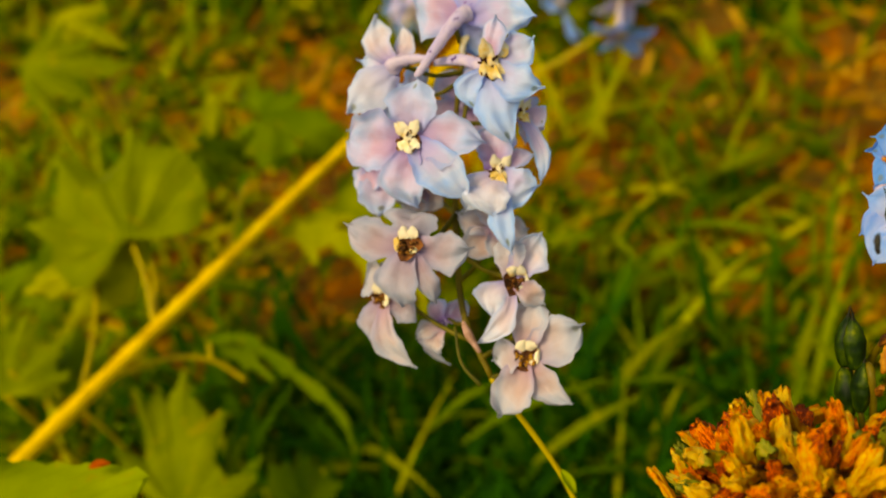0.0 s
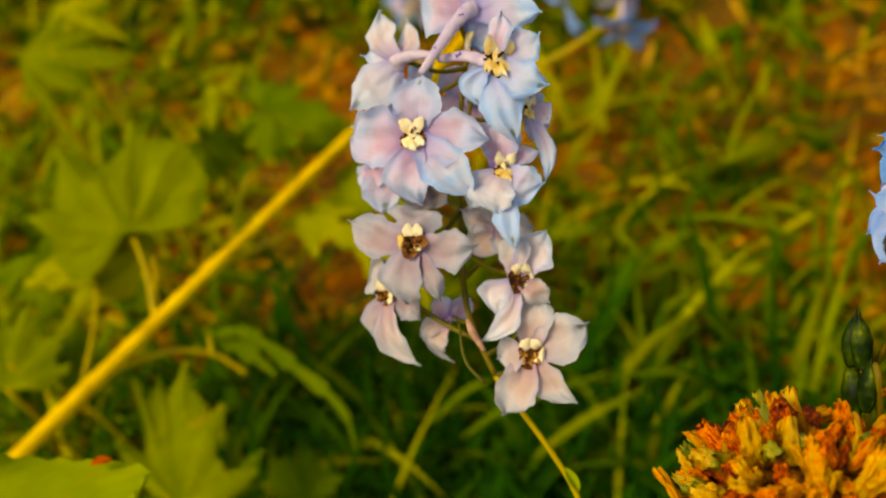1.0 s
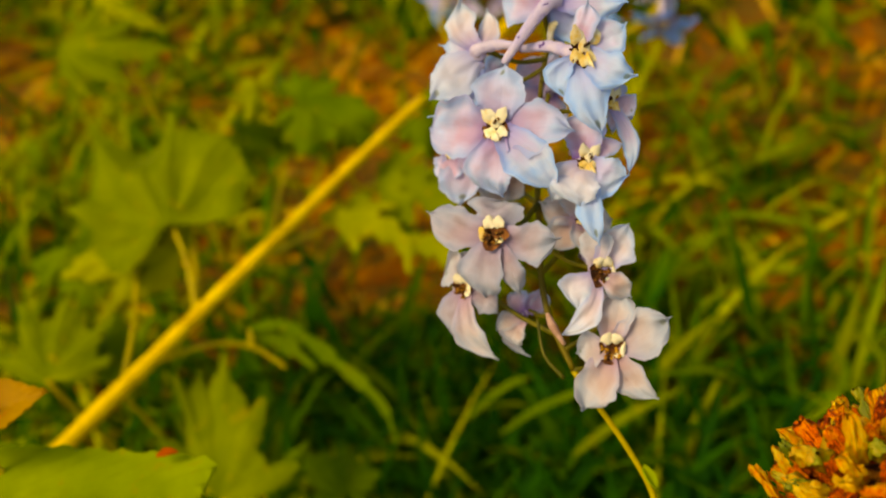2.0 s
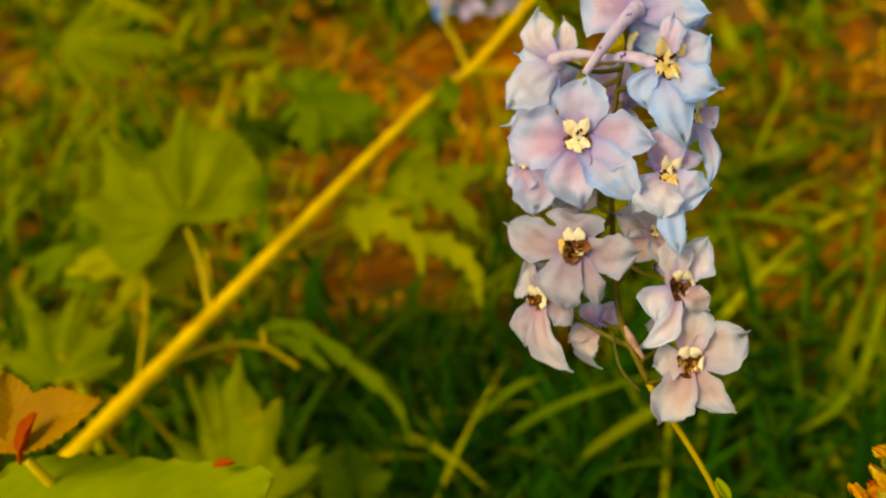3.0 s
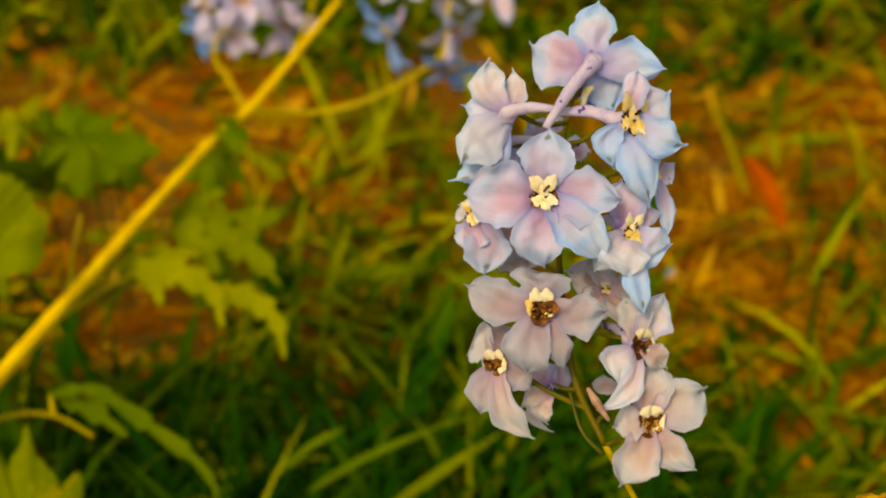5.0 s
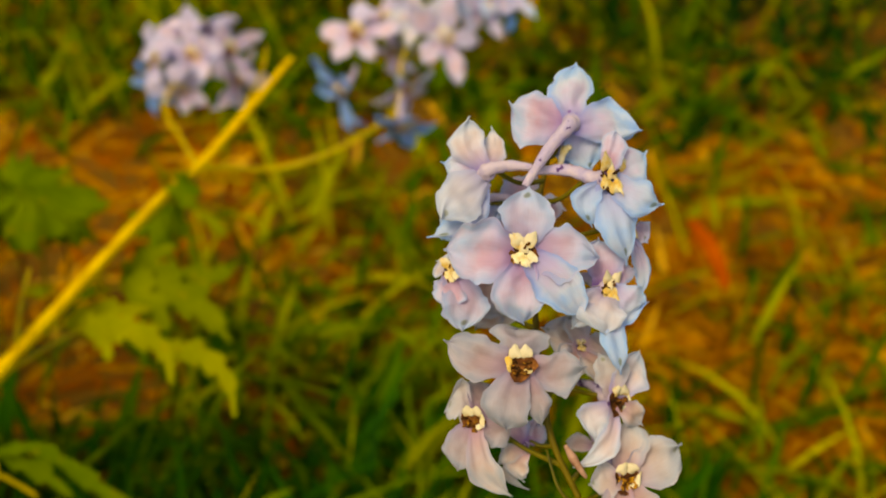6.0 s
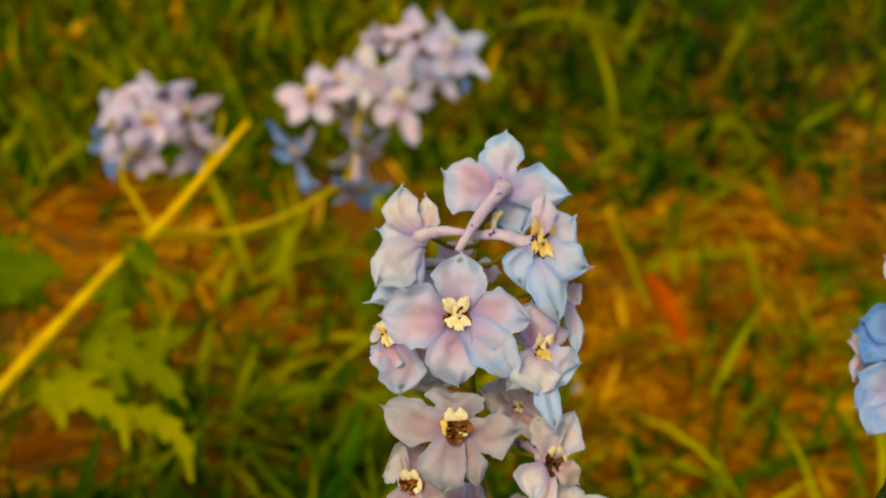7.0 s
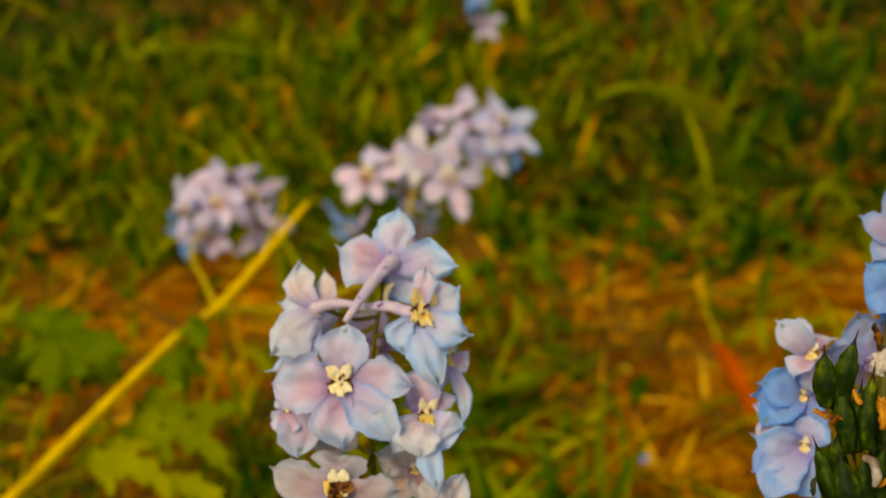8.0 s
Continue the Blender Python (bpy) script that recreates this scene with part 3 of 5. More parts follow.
def long_leaf(name, length, width, rs, material, teeth=0.05, fold=0.15, droop=0.3, veins=9, nu=46, nv=13, blunt=0.6):
    """An ovate leaf with a toothed rim and raised side veins, along +X, face towards +Z."""
    top, uvs = np.zeros((nu, nv, 3)), np.zeros((nu, nv, 2))
    ph = rs.uniform(0, 6)
    for i in range(nu):
        u = i / (nu - 1)
        w = math.sin(math.pi * min(1, u ** 0.9)) ** blunt if 0 < u < 1 else 0.02
        saw = 1 + teeth * (((i % 3) / 2) - 0.5) * 2
        for j in range(nv):
            v = j / (nv - 1) * 2 - 1
            y = width / 2 * w * v * (saw if abs(v) > 0.95 else 1)
            x = length * (u + 0.06 * abs(v) * w)
            z = fold * width * abs(v) * w - droop * length * u * u + 0.02 * width * math.sin(6.28 * veins * (u - 0.22 * abs(v)))
            z += 0.05 * width * math.sin(5 * u + ph) * v
            top[i, j] = x, y, z
            uvs[i, j] = u, v * 0.5 + 0.5
    return shell(name, top, 0.0005, material, uvs)


def blades(name, roots, length, width, lean, material, rs, segs=5, flat=0.0):
    """Many grass blades as one mesh: roots is an (n, 3) array."""
    n = len(roots)
    ln = length[0] + (length[1] - length[0]) * rs.random(n) ** 1.5
    wd = width[0] + (width[1] - width[0]) * rs.random(n)
    az = rs.random(n) * 2 * np.pi
    tl = lean[0] + (lean[1] - lean[0]) * rs.random(n)
    cv = rs.uniform(0.4, 1.6, n)
    tw = rs.uniform(-0.8, 0.8, n)
    d = np.stack([np.cos(az), np.sin(az), np.zeros(n)], 1)
    verts = np.zeros((n, segs + 1, 2, 3))
    pos = roots.copy()
    for i in range(segs + 1):
        u = i / segs
        ang = tl + cv * u
        step = np.stack([d[:, 0] * np.sin(ang), d[:, 1] * np.sin(ang), np.cos(ang)], 1)
        if flat:
            step[:, 2] *= 1 - flat
        w = wd * (1 - u ** 2.2) * (0.6 + 0.9 * u * (1 - u) * 2) / 2
        sa = az + np.pi / 2 + tw * u
        s = np.stack([np.cos(sa), np.sin(sa), 0.3 * np.sin(tw * 3 + u * 2)], 1)
        verts[:, i, 0] = pos - s * w[:, None]
        verts[:, i, 1] = pos + s * w[:, None]
        pos = pos + step * (ln / segs)[:, None]
    verts[..., 2] = np.maximum(verts[..., 2], roots[:, 2][:, None, None] + 0.004)
    base = (np.arange(n) * (segs + 1) * 2)[:, None]
    faces = []
    for i in range(segs):
        q = i * 2
        faces.append(base + np.array([q, q + 1, q + 3, q + 2]))
    faces = np.concatenate(faces).tolist()
    return mesh_of(name, verts.reshape(-1, 3), faces, material)


# ---- ground ----


def lift(x, y):
    return 0.012 * noise.noise(Vector((x * 3.1, y * 3.1, 0.3))) - 0.014


def ground():
    xs = np.concatenate([[-900, -200, -40, -10], np.linspace(-3, 3, 61), [10, 40, 200, 900]])
    ys = np.concatenate([[-900, -200, -40, -8], np.linspace(-2, 5, 71), [12, 40, 200, 900]])
    verts = [(x, y, lift(x, y) if abs(x) < 5 and abs(y) < 6 else -0.014) for x in xs for y in ys]
    k = len(ys)
    faces = [(i * k + j, (i + 1) * k + j, (i + 1) * k + j + 1, i * k + j + 1) for i in range(len(xs) - 1) for j in range(k - 1)]
    return tagged(new("ground", mesh_of("ground", verts, faces, SOIL)), "brown soil under dry thatch and grass", "ground", "", "structure")


ground()
NPR = np.random.default_rng(7)


def scatter(n, x0, x1, y0, y1, keep):
    """Root points over a stretch of ground, thinned by keep(x, y) in 0..1."""
    out = []
    for _ in range(n):
        x, y = NPR.uniform(x0, x1), NPR.uniform(y0, y1)
        if NPR.random() < keep(x, y):
            out.append((x, y, lift(x, y) - 0.003))
    return np.array(out)


def bell(x, y, cx, cy, rx, ry):
    return math.exp(-(((x - cx) / rx) ** 2 + ((y - cy) / ry) ** 2))


def lush(x, y):
    """How green the sward is: bare, strawy patches show here and there."""
    a = 0.55 + 0.8 * noise.noise(Vector((x * 2.3 + 4, y * 2.0, 1.7))) + 0.35 * noise.noise(Vector((x * 8, y * 8, 5)))
    bare = 0.68 * bell(x, y, 0.27, 0.46, 0.15, 0.20) + 0.5 * bell(x, y, 0.20, 0.64, 0.14, 0.16) + 0.65 * bell(x, y, -0.29, 0.68, 0.14, 0.14) + 0.55 * bell(x, y, -0.25, 0.49, 0.09, 0.09) + 0.5 * bell(x, y, -0.22, 0.375, 0.05, 0.05) + 0.6 * bell(x, y, 0.13, 0.42, 0.09, 0.09)
    far = min(1.0, max(0.0, (y - 0.75) / 0.3))
    a = a * (1 - 0.7 * far) + 0.95 * 0.7 * far
    return min(1.0, max(0.05, a - bare + 0.6 * deep(x, y) + 0.10))


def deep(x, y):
    """The thick growth round the foot of the plants, with its shade put into dark blades."""
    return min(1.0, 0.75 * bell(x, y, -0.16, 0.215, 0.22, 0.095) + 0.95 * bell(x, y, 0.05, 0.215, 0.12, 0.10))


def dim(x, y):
    """Where the far grass is thickest and its shade is put in as darker blades."""
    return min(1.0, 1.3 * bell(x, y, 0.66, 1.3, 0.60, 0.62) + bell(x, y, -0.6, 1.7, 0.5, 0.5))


def edge(x, y):
    """Fades the thick sward out raggedly into the meadow."""
    d = min(x + 1.9, 2.1 - x, 4.0 - y) + 0.35 * noise.noise(Vector((x * 2.1, y * 2.1, 9.0)))
    return min(1.0, max(0.0, d / 0.7))


def sward(name, n, box, keep, length, width, lean, material, label, category, segs=5, flat=0.0):
    pts = scatter(n, *box, keep)
    ob = new(name, blades(name, pts, length, width, lean, material, NPR, segs, flat))
    return tagged(ob, label, category, "", "stuff")


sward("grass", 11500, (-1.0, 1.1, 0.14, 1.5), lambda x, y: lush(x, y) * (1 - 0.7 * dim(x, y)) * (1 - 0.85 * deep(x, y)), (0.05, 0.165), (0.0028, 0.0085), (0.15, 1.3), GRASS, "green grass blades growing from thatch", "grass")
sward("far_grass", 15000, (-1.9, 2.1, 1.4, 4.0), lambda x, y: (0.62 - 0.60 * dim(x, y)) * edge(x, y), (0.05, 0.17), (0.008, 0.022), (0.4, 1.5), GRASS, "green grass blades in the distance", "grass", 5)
sward("thick_grass", 9000, (-0.5, 0.5, 0.06, 0.5), deep, (0.04, 0.12), (0.004, 0.010), (0.02, 0.8), DEEP_GRASS, "thick grass round the plants, its green darkened for shade", "grass")
sward("undergrowth", 20000, (-1.9, 2.1, 0.8, 4.0), lambda x, y: (0.55 + 0.45 * dim(x, y)) * edge(x, y), (0.05, 0.13), (0.007, 0.016), (0.3, 1.5), SHADE_GRASS, "undergrowth among the far grass, its green darkened for shade", "grass", 4)
sward("straw", 9000, (-1.0, 1.0, 0.0, 1.2), lambda x, y: 1.0 - 0.8 * lush(x, y) - deep(x, y), (0.03, 0.12), (0.003, 0.008), (1.2, 1.6), STRAW, "dry orange brown straw lying on the soil", "straw", 4, 0.6)
sward("pale_straw", 12000, (-0.2, 0.8, 0.1, 1.0), lambda x, y: bell(x, y, 0.28, 0.42, 0.17, 0.22), (0.03, 0.10), (0.003, 0.009), (1.1, 1.6), PALE_STRAW, "pale golden straw on a bare patch", "straw", 4, 0.6)
# Dry leaves and straw, their bright ones doubling as orange glints of light.
sward("far_straw", 14000, (-1.9, 2.1, 1.0, 4.0), lambda x, y: (0.62 - 0.58 * dim(x, y)) * edge(x, y), (0.03, 0.11), (0.007, 0.02), (0.1, 1.4), STRAW, "dry orange leaves, straw and painted glints among far grass", "straw", 3, 0.0)
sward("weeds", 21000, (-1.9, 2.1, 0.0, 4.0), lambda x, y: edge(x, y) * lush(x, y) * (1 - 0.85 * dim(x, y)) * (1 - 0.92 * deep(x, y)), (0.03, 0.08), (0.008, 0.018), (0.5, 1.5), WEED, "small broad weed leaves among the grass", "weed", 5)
sward("meadow", 110000, (-7.0, 7.0, -5.0, 9.0), lambda x, y: min(1.0, max(0.0, (6.6 - math.hypot(x, y - 2.0)) / 2.0 + noise.noise(Vector((x, y, 3.0))))) * (0.12 if abs(x) < 0.45 and -0.6 < y < 0.3 else 1.0) * (1 - (edge(x, y) if y > 0.1 else 0.0)), (0.08, 0.22), (0.010, 0.028), (0.3, 1.4), GRASS, "green grass of the surrounding meadow", "grass", 3)

# ---- the delphinium in front ----
RS = random.Random(11)
STEM = [(0.0108, 0.0351, 0.4126), (0.0078, 0.0280, 0.4018), (0.0065, 0.0189, 0.3888), (0.0070, 0.0058, 0.3732), (0.0101, -0.0131, 0.3551),
        (0.0183, -0.0247, 0.3413), (0.0359, -0.0306, 0.3075), (0.0489, -0.0400, 0.2696)]
FOOT = (0.105, 0.035, -0.02)


def on_stem(k):
    """A point on the flowering stem, k knots from its top."""
    i = min(int(k), len(STEM) - 2)
    return Vector(STEM[i]).lerp(Vector(STEM[i + 1]), k - i)


def front_spike():
    plant = empty("delphinium", FOOT)
    tagged(plant, "pale lavender blue delphinium spike in full bloom", "flower")
    pts = STEM + [(0.085, 0.0, 0.16), FOOT]
    part("stem", tube("stem", pts[5:], [0.0008, 0.00075, 0.0011, 0.0020, 0.003], BRANCH, 9, 8, 0.05), plant)
    # Same stem in a darker olive, which holds the shade between the florets.
    part("flower_axis", tube("flower_axis", pts[:6], [0.0006, 0.0007, 0.0007, 0.0008, 0.0009, 0.0008], OLIVE, 9, 8, 0.05), plant, None, "stem between the florets, its olive darkened for shade")
    up = Vector((0.0000, 0.6428, 0.7660))

    def f(centre, ahead, size, sepals, joint, spur=None, eye=1.0, old=0):
        posed_bloom(plant, centre, ahead, size, sepals, on_stem(joint), RS, spur, up, eye, old)

    f((0.0004, 0.0019, 0.3999), (-0.050, -0.732, 0.679), 1.0, (
        (88, 2, 16.7, 12.6, -0.2, 1.6, 1, 0.82, PETAL),
        (176, 1, 19.4, 14.7, 0.1, 1.0, -4, 0.67, PETAL),
        (2, -4, 19.2, 13.4, -0.1, 1.6, 4, 0.72, PETAL),
        (-91, -12, 17.6, 11.7, -1.8, 2.2, -1, 0.67, PETAL),
        (-46, -7, 21.7, 11.2, 0.6, 1.5, 2, 0.67, PETAL_SKY),
    ), joint=2)
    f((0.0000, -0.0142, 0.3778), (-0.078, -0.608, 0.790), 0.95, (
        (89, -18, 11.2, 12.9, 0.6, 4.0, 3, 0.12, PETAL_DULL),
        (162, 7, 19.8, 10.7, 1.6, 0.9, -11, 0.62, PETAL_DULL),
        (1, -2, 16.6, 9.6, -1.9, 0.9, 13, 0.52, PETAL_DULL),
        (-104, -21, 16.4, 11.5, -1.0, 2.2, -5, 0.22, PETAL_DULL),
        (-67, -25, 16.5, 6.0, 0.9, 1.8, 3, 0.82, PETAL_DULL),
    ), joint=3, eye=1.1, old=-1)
    f((0.0287, -0.0232, 0.3487), (0.119, -0.791, 0.601), 0.9, (
        (82, -7, 15.1, 9.4, -0.1, 2.1, -8, 0.17, PETAL_PALE),
        (31, 7, 17.4, 12.6, -0.3, 1.0, -4, 0.57, PETAL_PALE),
        (-48, 6, 17.4, 8.3, -1.1, 1.0, 5, 0.67, PETAL_PALE),
        (-114, -3, 18.3, 10.6, 1.4, 1.0, 7, 0.57, PETAL_PALE),
        (-166, -8, 9.4, 8.3, -1.3, 1.0, 2, 0.47, PETAL_PALE),
    ), joint=5, eye=1.1, old=1)
    f((0.0207, 0.0148, 0.4140), (0.506, -0.627, 0.592), 0.92, (
        (-102, -8, 12.4, 7.2, -4.1, 1.2, 26, 0.62, PETAL_SKY),
        (-76, 9, 22.0, 10.5, -1.4, 1.8, 28, 0.92, PETAL_SKY),
        (-31, 26, 15.8, 9.4, -1.8, 1.9, 18, 0.92, PETAL_SKY),
        (32, 18, 13.6, 9.9, -0.4, 0.6, -11, 0.72, PETAL_SKY),
        (86, 19, 12.8, 5.5, -0.3, 0.7, -28, 0.12, PETAL),
    ), joint=1.2, spur=(0.0037, 0.0226, 0.4109), eye=1.3)
    f((0.0221, 0.0013, 0.3903), (0.447, -0.685, 0.575), 0.85, (
        (95, -10, 13.0, 11.2, -0.5, 1.0, -25, 0.62, PETAL),
        (-97, 16, 12.0, 11.7, -2.7, 1.7, 25, 0.47, PETAL_WHITE),
        (-127, -11, 13.3, 7.3, -1.7, 1.8, 18, 0.57, PETAL_WHITE),
        (-18, 17, 11.4, 10.3, -2.6, 2.1, 9, 0.67, PETAL_SKY),
        (-80, 9, 21.7, 6.4, -1.5, 0.7, 24, 0.82, PETAL_SKY),
        (28, 4, 10.5, 4.7, 0.8, 0.1, -10, 0.62, PETAL),
    ), joint=2.6)
    f((0.0253, -0.0126, 0.3654), (0.505, -0.700, 0.505), 0.86, (
        (-115, -3, 11.5, 7.6, -3.8, 0.8, 25, 0.67, PETAL_WHITE),
        (-117, -8, 19.6, 5.4, 3.3, 1.1, 25, 1, PETAL_WHITE),
        (106, -16, 12.3, 8.2, -1.7, 0.7, -26, 0.52, PETAL_PALE),
        (62, 7, 14.7, 9.3, -0.4, 0.2, -25, 0.62, PETAL_WHITE),
        (-33, 11, 10.6, 6.5, -0.2, 1.6, 14, 0.62, PETAL_PALE),
    ), joint=3.4, eye=1.1, old=1)
    f((-0.0099, -0.0157, 0.3615), (-0.398, -0.814, 0.423), 0.82, (
        (167, 12, 7.8, 9.9, -4.6, 0.4, 11, 0.22, PETAL_PALE),
        (-105, 15, 13.6, 7.1, -2.2, 1.1, -16, 0.62, PETAL_DULL),
        (-66, -1, 21.1, 7.1, -3.9, 3.2, -20, 1, PETAL_PALE),
        (-43, -11, 10.8, 6.5, 1.2, 0.9, -18, 0.62, PETAL_DULL),
        (67, -45, 11.1, 8.5, 0.8, 0.7, 16, 0.52, PETAL_DULL),
    ), joint=4.5, eye=1.1, old=1)
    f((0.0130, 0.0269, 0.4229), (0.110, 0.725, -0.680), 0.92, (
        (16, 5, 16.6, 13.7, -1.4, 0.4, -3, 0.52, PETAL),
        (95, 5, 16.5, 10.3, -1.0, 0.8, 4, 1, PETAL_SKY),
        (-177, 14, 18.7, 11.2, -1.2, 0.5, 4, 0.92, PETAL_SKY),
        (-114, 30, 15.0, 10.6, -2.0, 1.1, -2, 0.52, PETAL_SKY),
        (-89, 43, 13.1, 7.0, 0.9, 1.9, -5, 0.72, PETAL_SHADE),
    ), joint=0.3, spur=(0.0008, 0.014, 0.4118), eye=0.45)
    f((-0.0080, 0.0223, 0.4106), (0.498, 0.488, -0.717), 0.86, (
        (74, -24, 14.5, 8.7, -2.6, -1.1, 20, 1, PETAL_WHITE),
        (91, 1, 12.3, 5.9, 1.5, 0.4, 26, 0.52, PETAL_WHITE),
        (13, -12, 11.8, 7.3, -0.6, -0.1, -7, 0.52, PETAL_SKY),
        (-55, -13, 17.8, 12.1, -0.1, -1.8, -28, 0.67, PETAL_WHITE),
        (-51, 4, 22.3, 8.5, -4.0, -0.8, -28, 0.72, PETAL_SKY),
    ), joint=0.8, spur=(0.0034, 0.0207, 0.4132), eye=0.5)
    f((-0.0152, 0.0107, 0.3879), (-0.515, -0.721, 0.464), 0.75, (
        (-105, 18, 9.8, 8.3, 0.7, 1.3, -24, 0.77, PETAL),
        (-82, 3, 15.6, 10.9, 1.6, 1.3, -25, 0.67, PETAL),
        (-51, -27, 18.2, 9.5, 0.1, 0.8, -21, 0.22, PETAL_PALE),
        (35, -57, 12.0, 8.6, -1.4, 0.5, 14, 0.52, PETAL),
        (156, -16, 6.1, 6.3, 0.1, -0.3, 16, 0.62, PETAL_WHITE),
    ), joint=2.7)
    f((0.0274, 0.0113, 0.4018), (0.894, -0.341, 0.291), 0.7, (
        (-68, 7, 19.5, 4.2, 2.1, -0.6, 54, 0.72, PETAL_SKY),
        (-35, 30, 7.2, 5.6, 2.2, -0.5, 33, 0.52, PETAL),
        (-34, -23, 12.0, 5.6, 1.9, -0.8, 64, 0.52, PETAL),
        (41, -21, 12.3, 5.6, -0.6, -1.8, -62, 0.52, PETAL),
    ), joint=1.7)
    f((0.0042, -0.0142, 0.3506), (-0.404, -0.909, -0.101), 0.4, (
        (-92, 47, 8.9, 6.7, -2.3, 1.7, -27, 0.47, PETAL_PALE),
        (132, -27, 8.0, 6.4, -1.2, 1.0, 43, 0.52, PETAL),
        (169, 57, 8.6, 4.9, -1.0, 0.4, 38, 0.52, PETAL_PALE),
        (19, -84, 10.1, 6.4, -0.5, 0.2, -25, 0.62, PETAL),
        (-89, 26, 11.5, 3.5, -5.4, -0.6, -28, 1, PETAL_PALE),
    ), joint=4.2, spur=(0.0077, -0.007, 0.3534), eye=0.4)
    f((0.0245, -0.0084, 0.3450), (-0.609, -0.609, 0.508), 0.38, (
        (170, 35, 8.3, 4.5, -0.6, -0.0, 3, 0.72, PETAL_DULL),
        (94, -30, 8.4, 6.0, 0.7, -0.0, 35, 0.52, PETAL_DULL),
        (-74, -54, 7.3, 4.5, 0.2, -0.2, -37, 0.52, PETAL_DULL),
    ), joint=4.7, eye=0.3)

    def g(centre, ahead, size, sepals, k, material, eye=0.6):
        bloom(plant, centre, ahead, size, sepals, on_stem(k), RS, material, None, up, eye, 0.7)

    g((0.0184, 0.0029, 0.3696), (0.3791, -0.4549, 0.8058), 0.68, [((0.0077, 0.0040, 0.3754), 11), ((0.0217, -0.0074, 0.3663), 11), ((0.0152, 0.0085, 0.3763), 10),
      ((0.0268, 0.0057, 0.3686), 8), ((0.0101, -0.0036, 0.3664), 10)], 3.7, PETAL_PALE)
    g((-0.0039, 0.0155, 0.3759), (-0.3511, -0.7173, 0.6019), 0.66, [((-0.0084, 0.0079, 0.3712), 10), ((0.0026, 0.0095, 0.3731), 9), ((-0.0099, 0.0147, 0.3793), 9),
      ((0.0035, 0.0179, 0.3787), 9), ((-0.0030, 0.0246, 0.3822), 9)], 3, PETAL_PALE)
    g((0.0072, 0.0327, 0.3919), (-0.3487, 0.7871, -0.5087), 0.75, [((-0.0009, 0.0361, 0.4003), 10), ((0.0095, 0.0427, 0.3994), 8), ((0.0161, 0.0311, 0.3944), 7),
      ((-0.0048, 0.0246, 0.3911), 11), ((0.0120, 0.0270, 0.3850), 8)], 2, PETAL)
    g((-0.0091, 0.0315, 0.3949), (-0.8242, 0.5092, -0.2480), 0.7, [((-0.0180, 0.0232, 0.3894), 9), ((-0.0165, 0.0341, 0.3980), 9), ((-0.0045, 0.0395, 0.4000), 8),
      ((-0.0011, 0.0279, 0.3951), 9), ((-0.0092, 0.0227, 0.3889), 9)], 1, PETAL_SKY)
    spent = [(0.0114, 0.0232, 0.4098), (0.0113, 0.0245, 0.4132), (0.0121, 0.0253, 0.4159), (0.0134, 0.0249, 0.4170)]
    part("spent_stalk", tube("spent_stalk", spent, [0.0007, 0.0008, 0.0011, 0.0006], BEARD, 8, 5, 0.1), plant, None, "short yellow spent flower stalk")
    bud = [(0.0125, -0.0215, 0.3584), (0.0143, -0.0246, 0.3569), (0.0175, -0.0276, 0.3533)]
    part("wilted_bud", tube("wilted_bud", bud, [0.0005, 0.0012, 0.0005], WILTED, 8, 5), plant, None, "small wilted peach bud")
    z = Vector((0.5185, -0.5022, 0.6921))
    x = Vector((0.0406, -0.0392, 0.3238)) - Vector((0.0401, -0.0385, 0.3130))
    ln = x.length
    x = (x - z * x.dot(z)).normalized()
    m = Matrix.Translation((0.0401, -0.0385, 0.3130)) @ Matrix((x, z.cross(x), z)).transposed().to_4x4()
    part("bract", long_leaf("bract", ln * 0.62, 0.0028, RS, LEAF_FRONT, 0.0, 0.3, 0.1, 2, 12, 7), plant, m, "tiny green bract on the stem")
    stub = [(0.0088, -0.0181, 0.3536), (0.0114, -0.0263, 0.3483), (0.0168, -0.0301, 0.3437)]
    part("bare_stalk", tube("bare_stalk", stub, [0.0004, 0.00045, 0.0006], GREEN_STEM, 7, 6), plant, None, "bare stalk of a fallen floret")
    return plant


front_spike()

# ---- the leaning plant behind ----


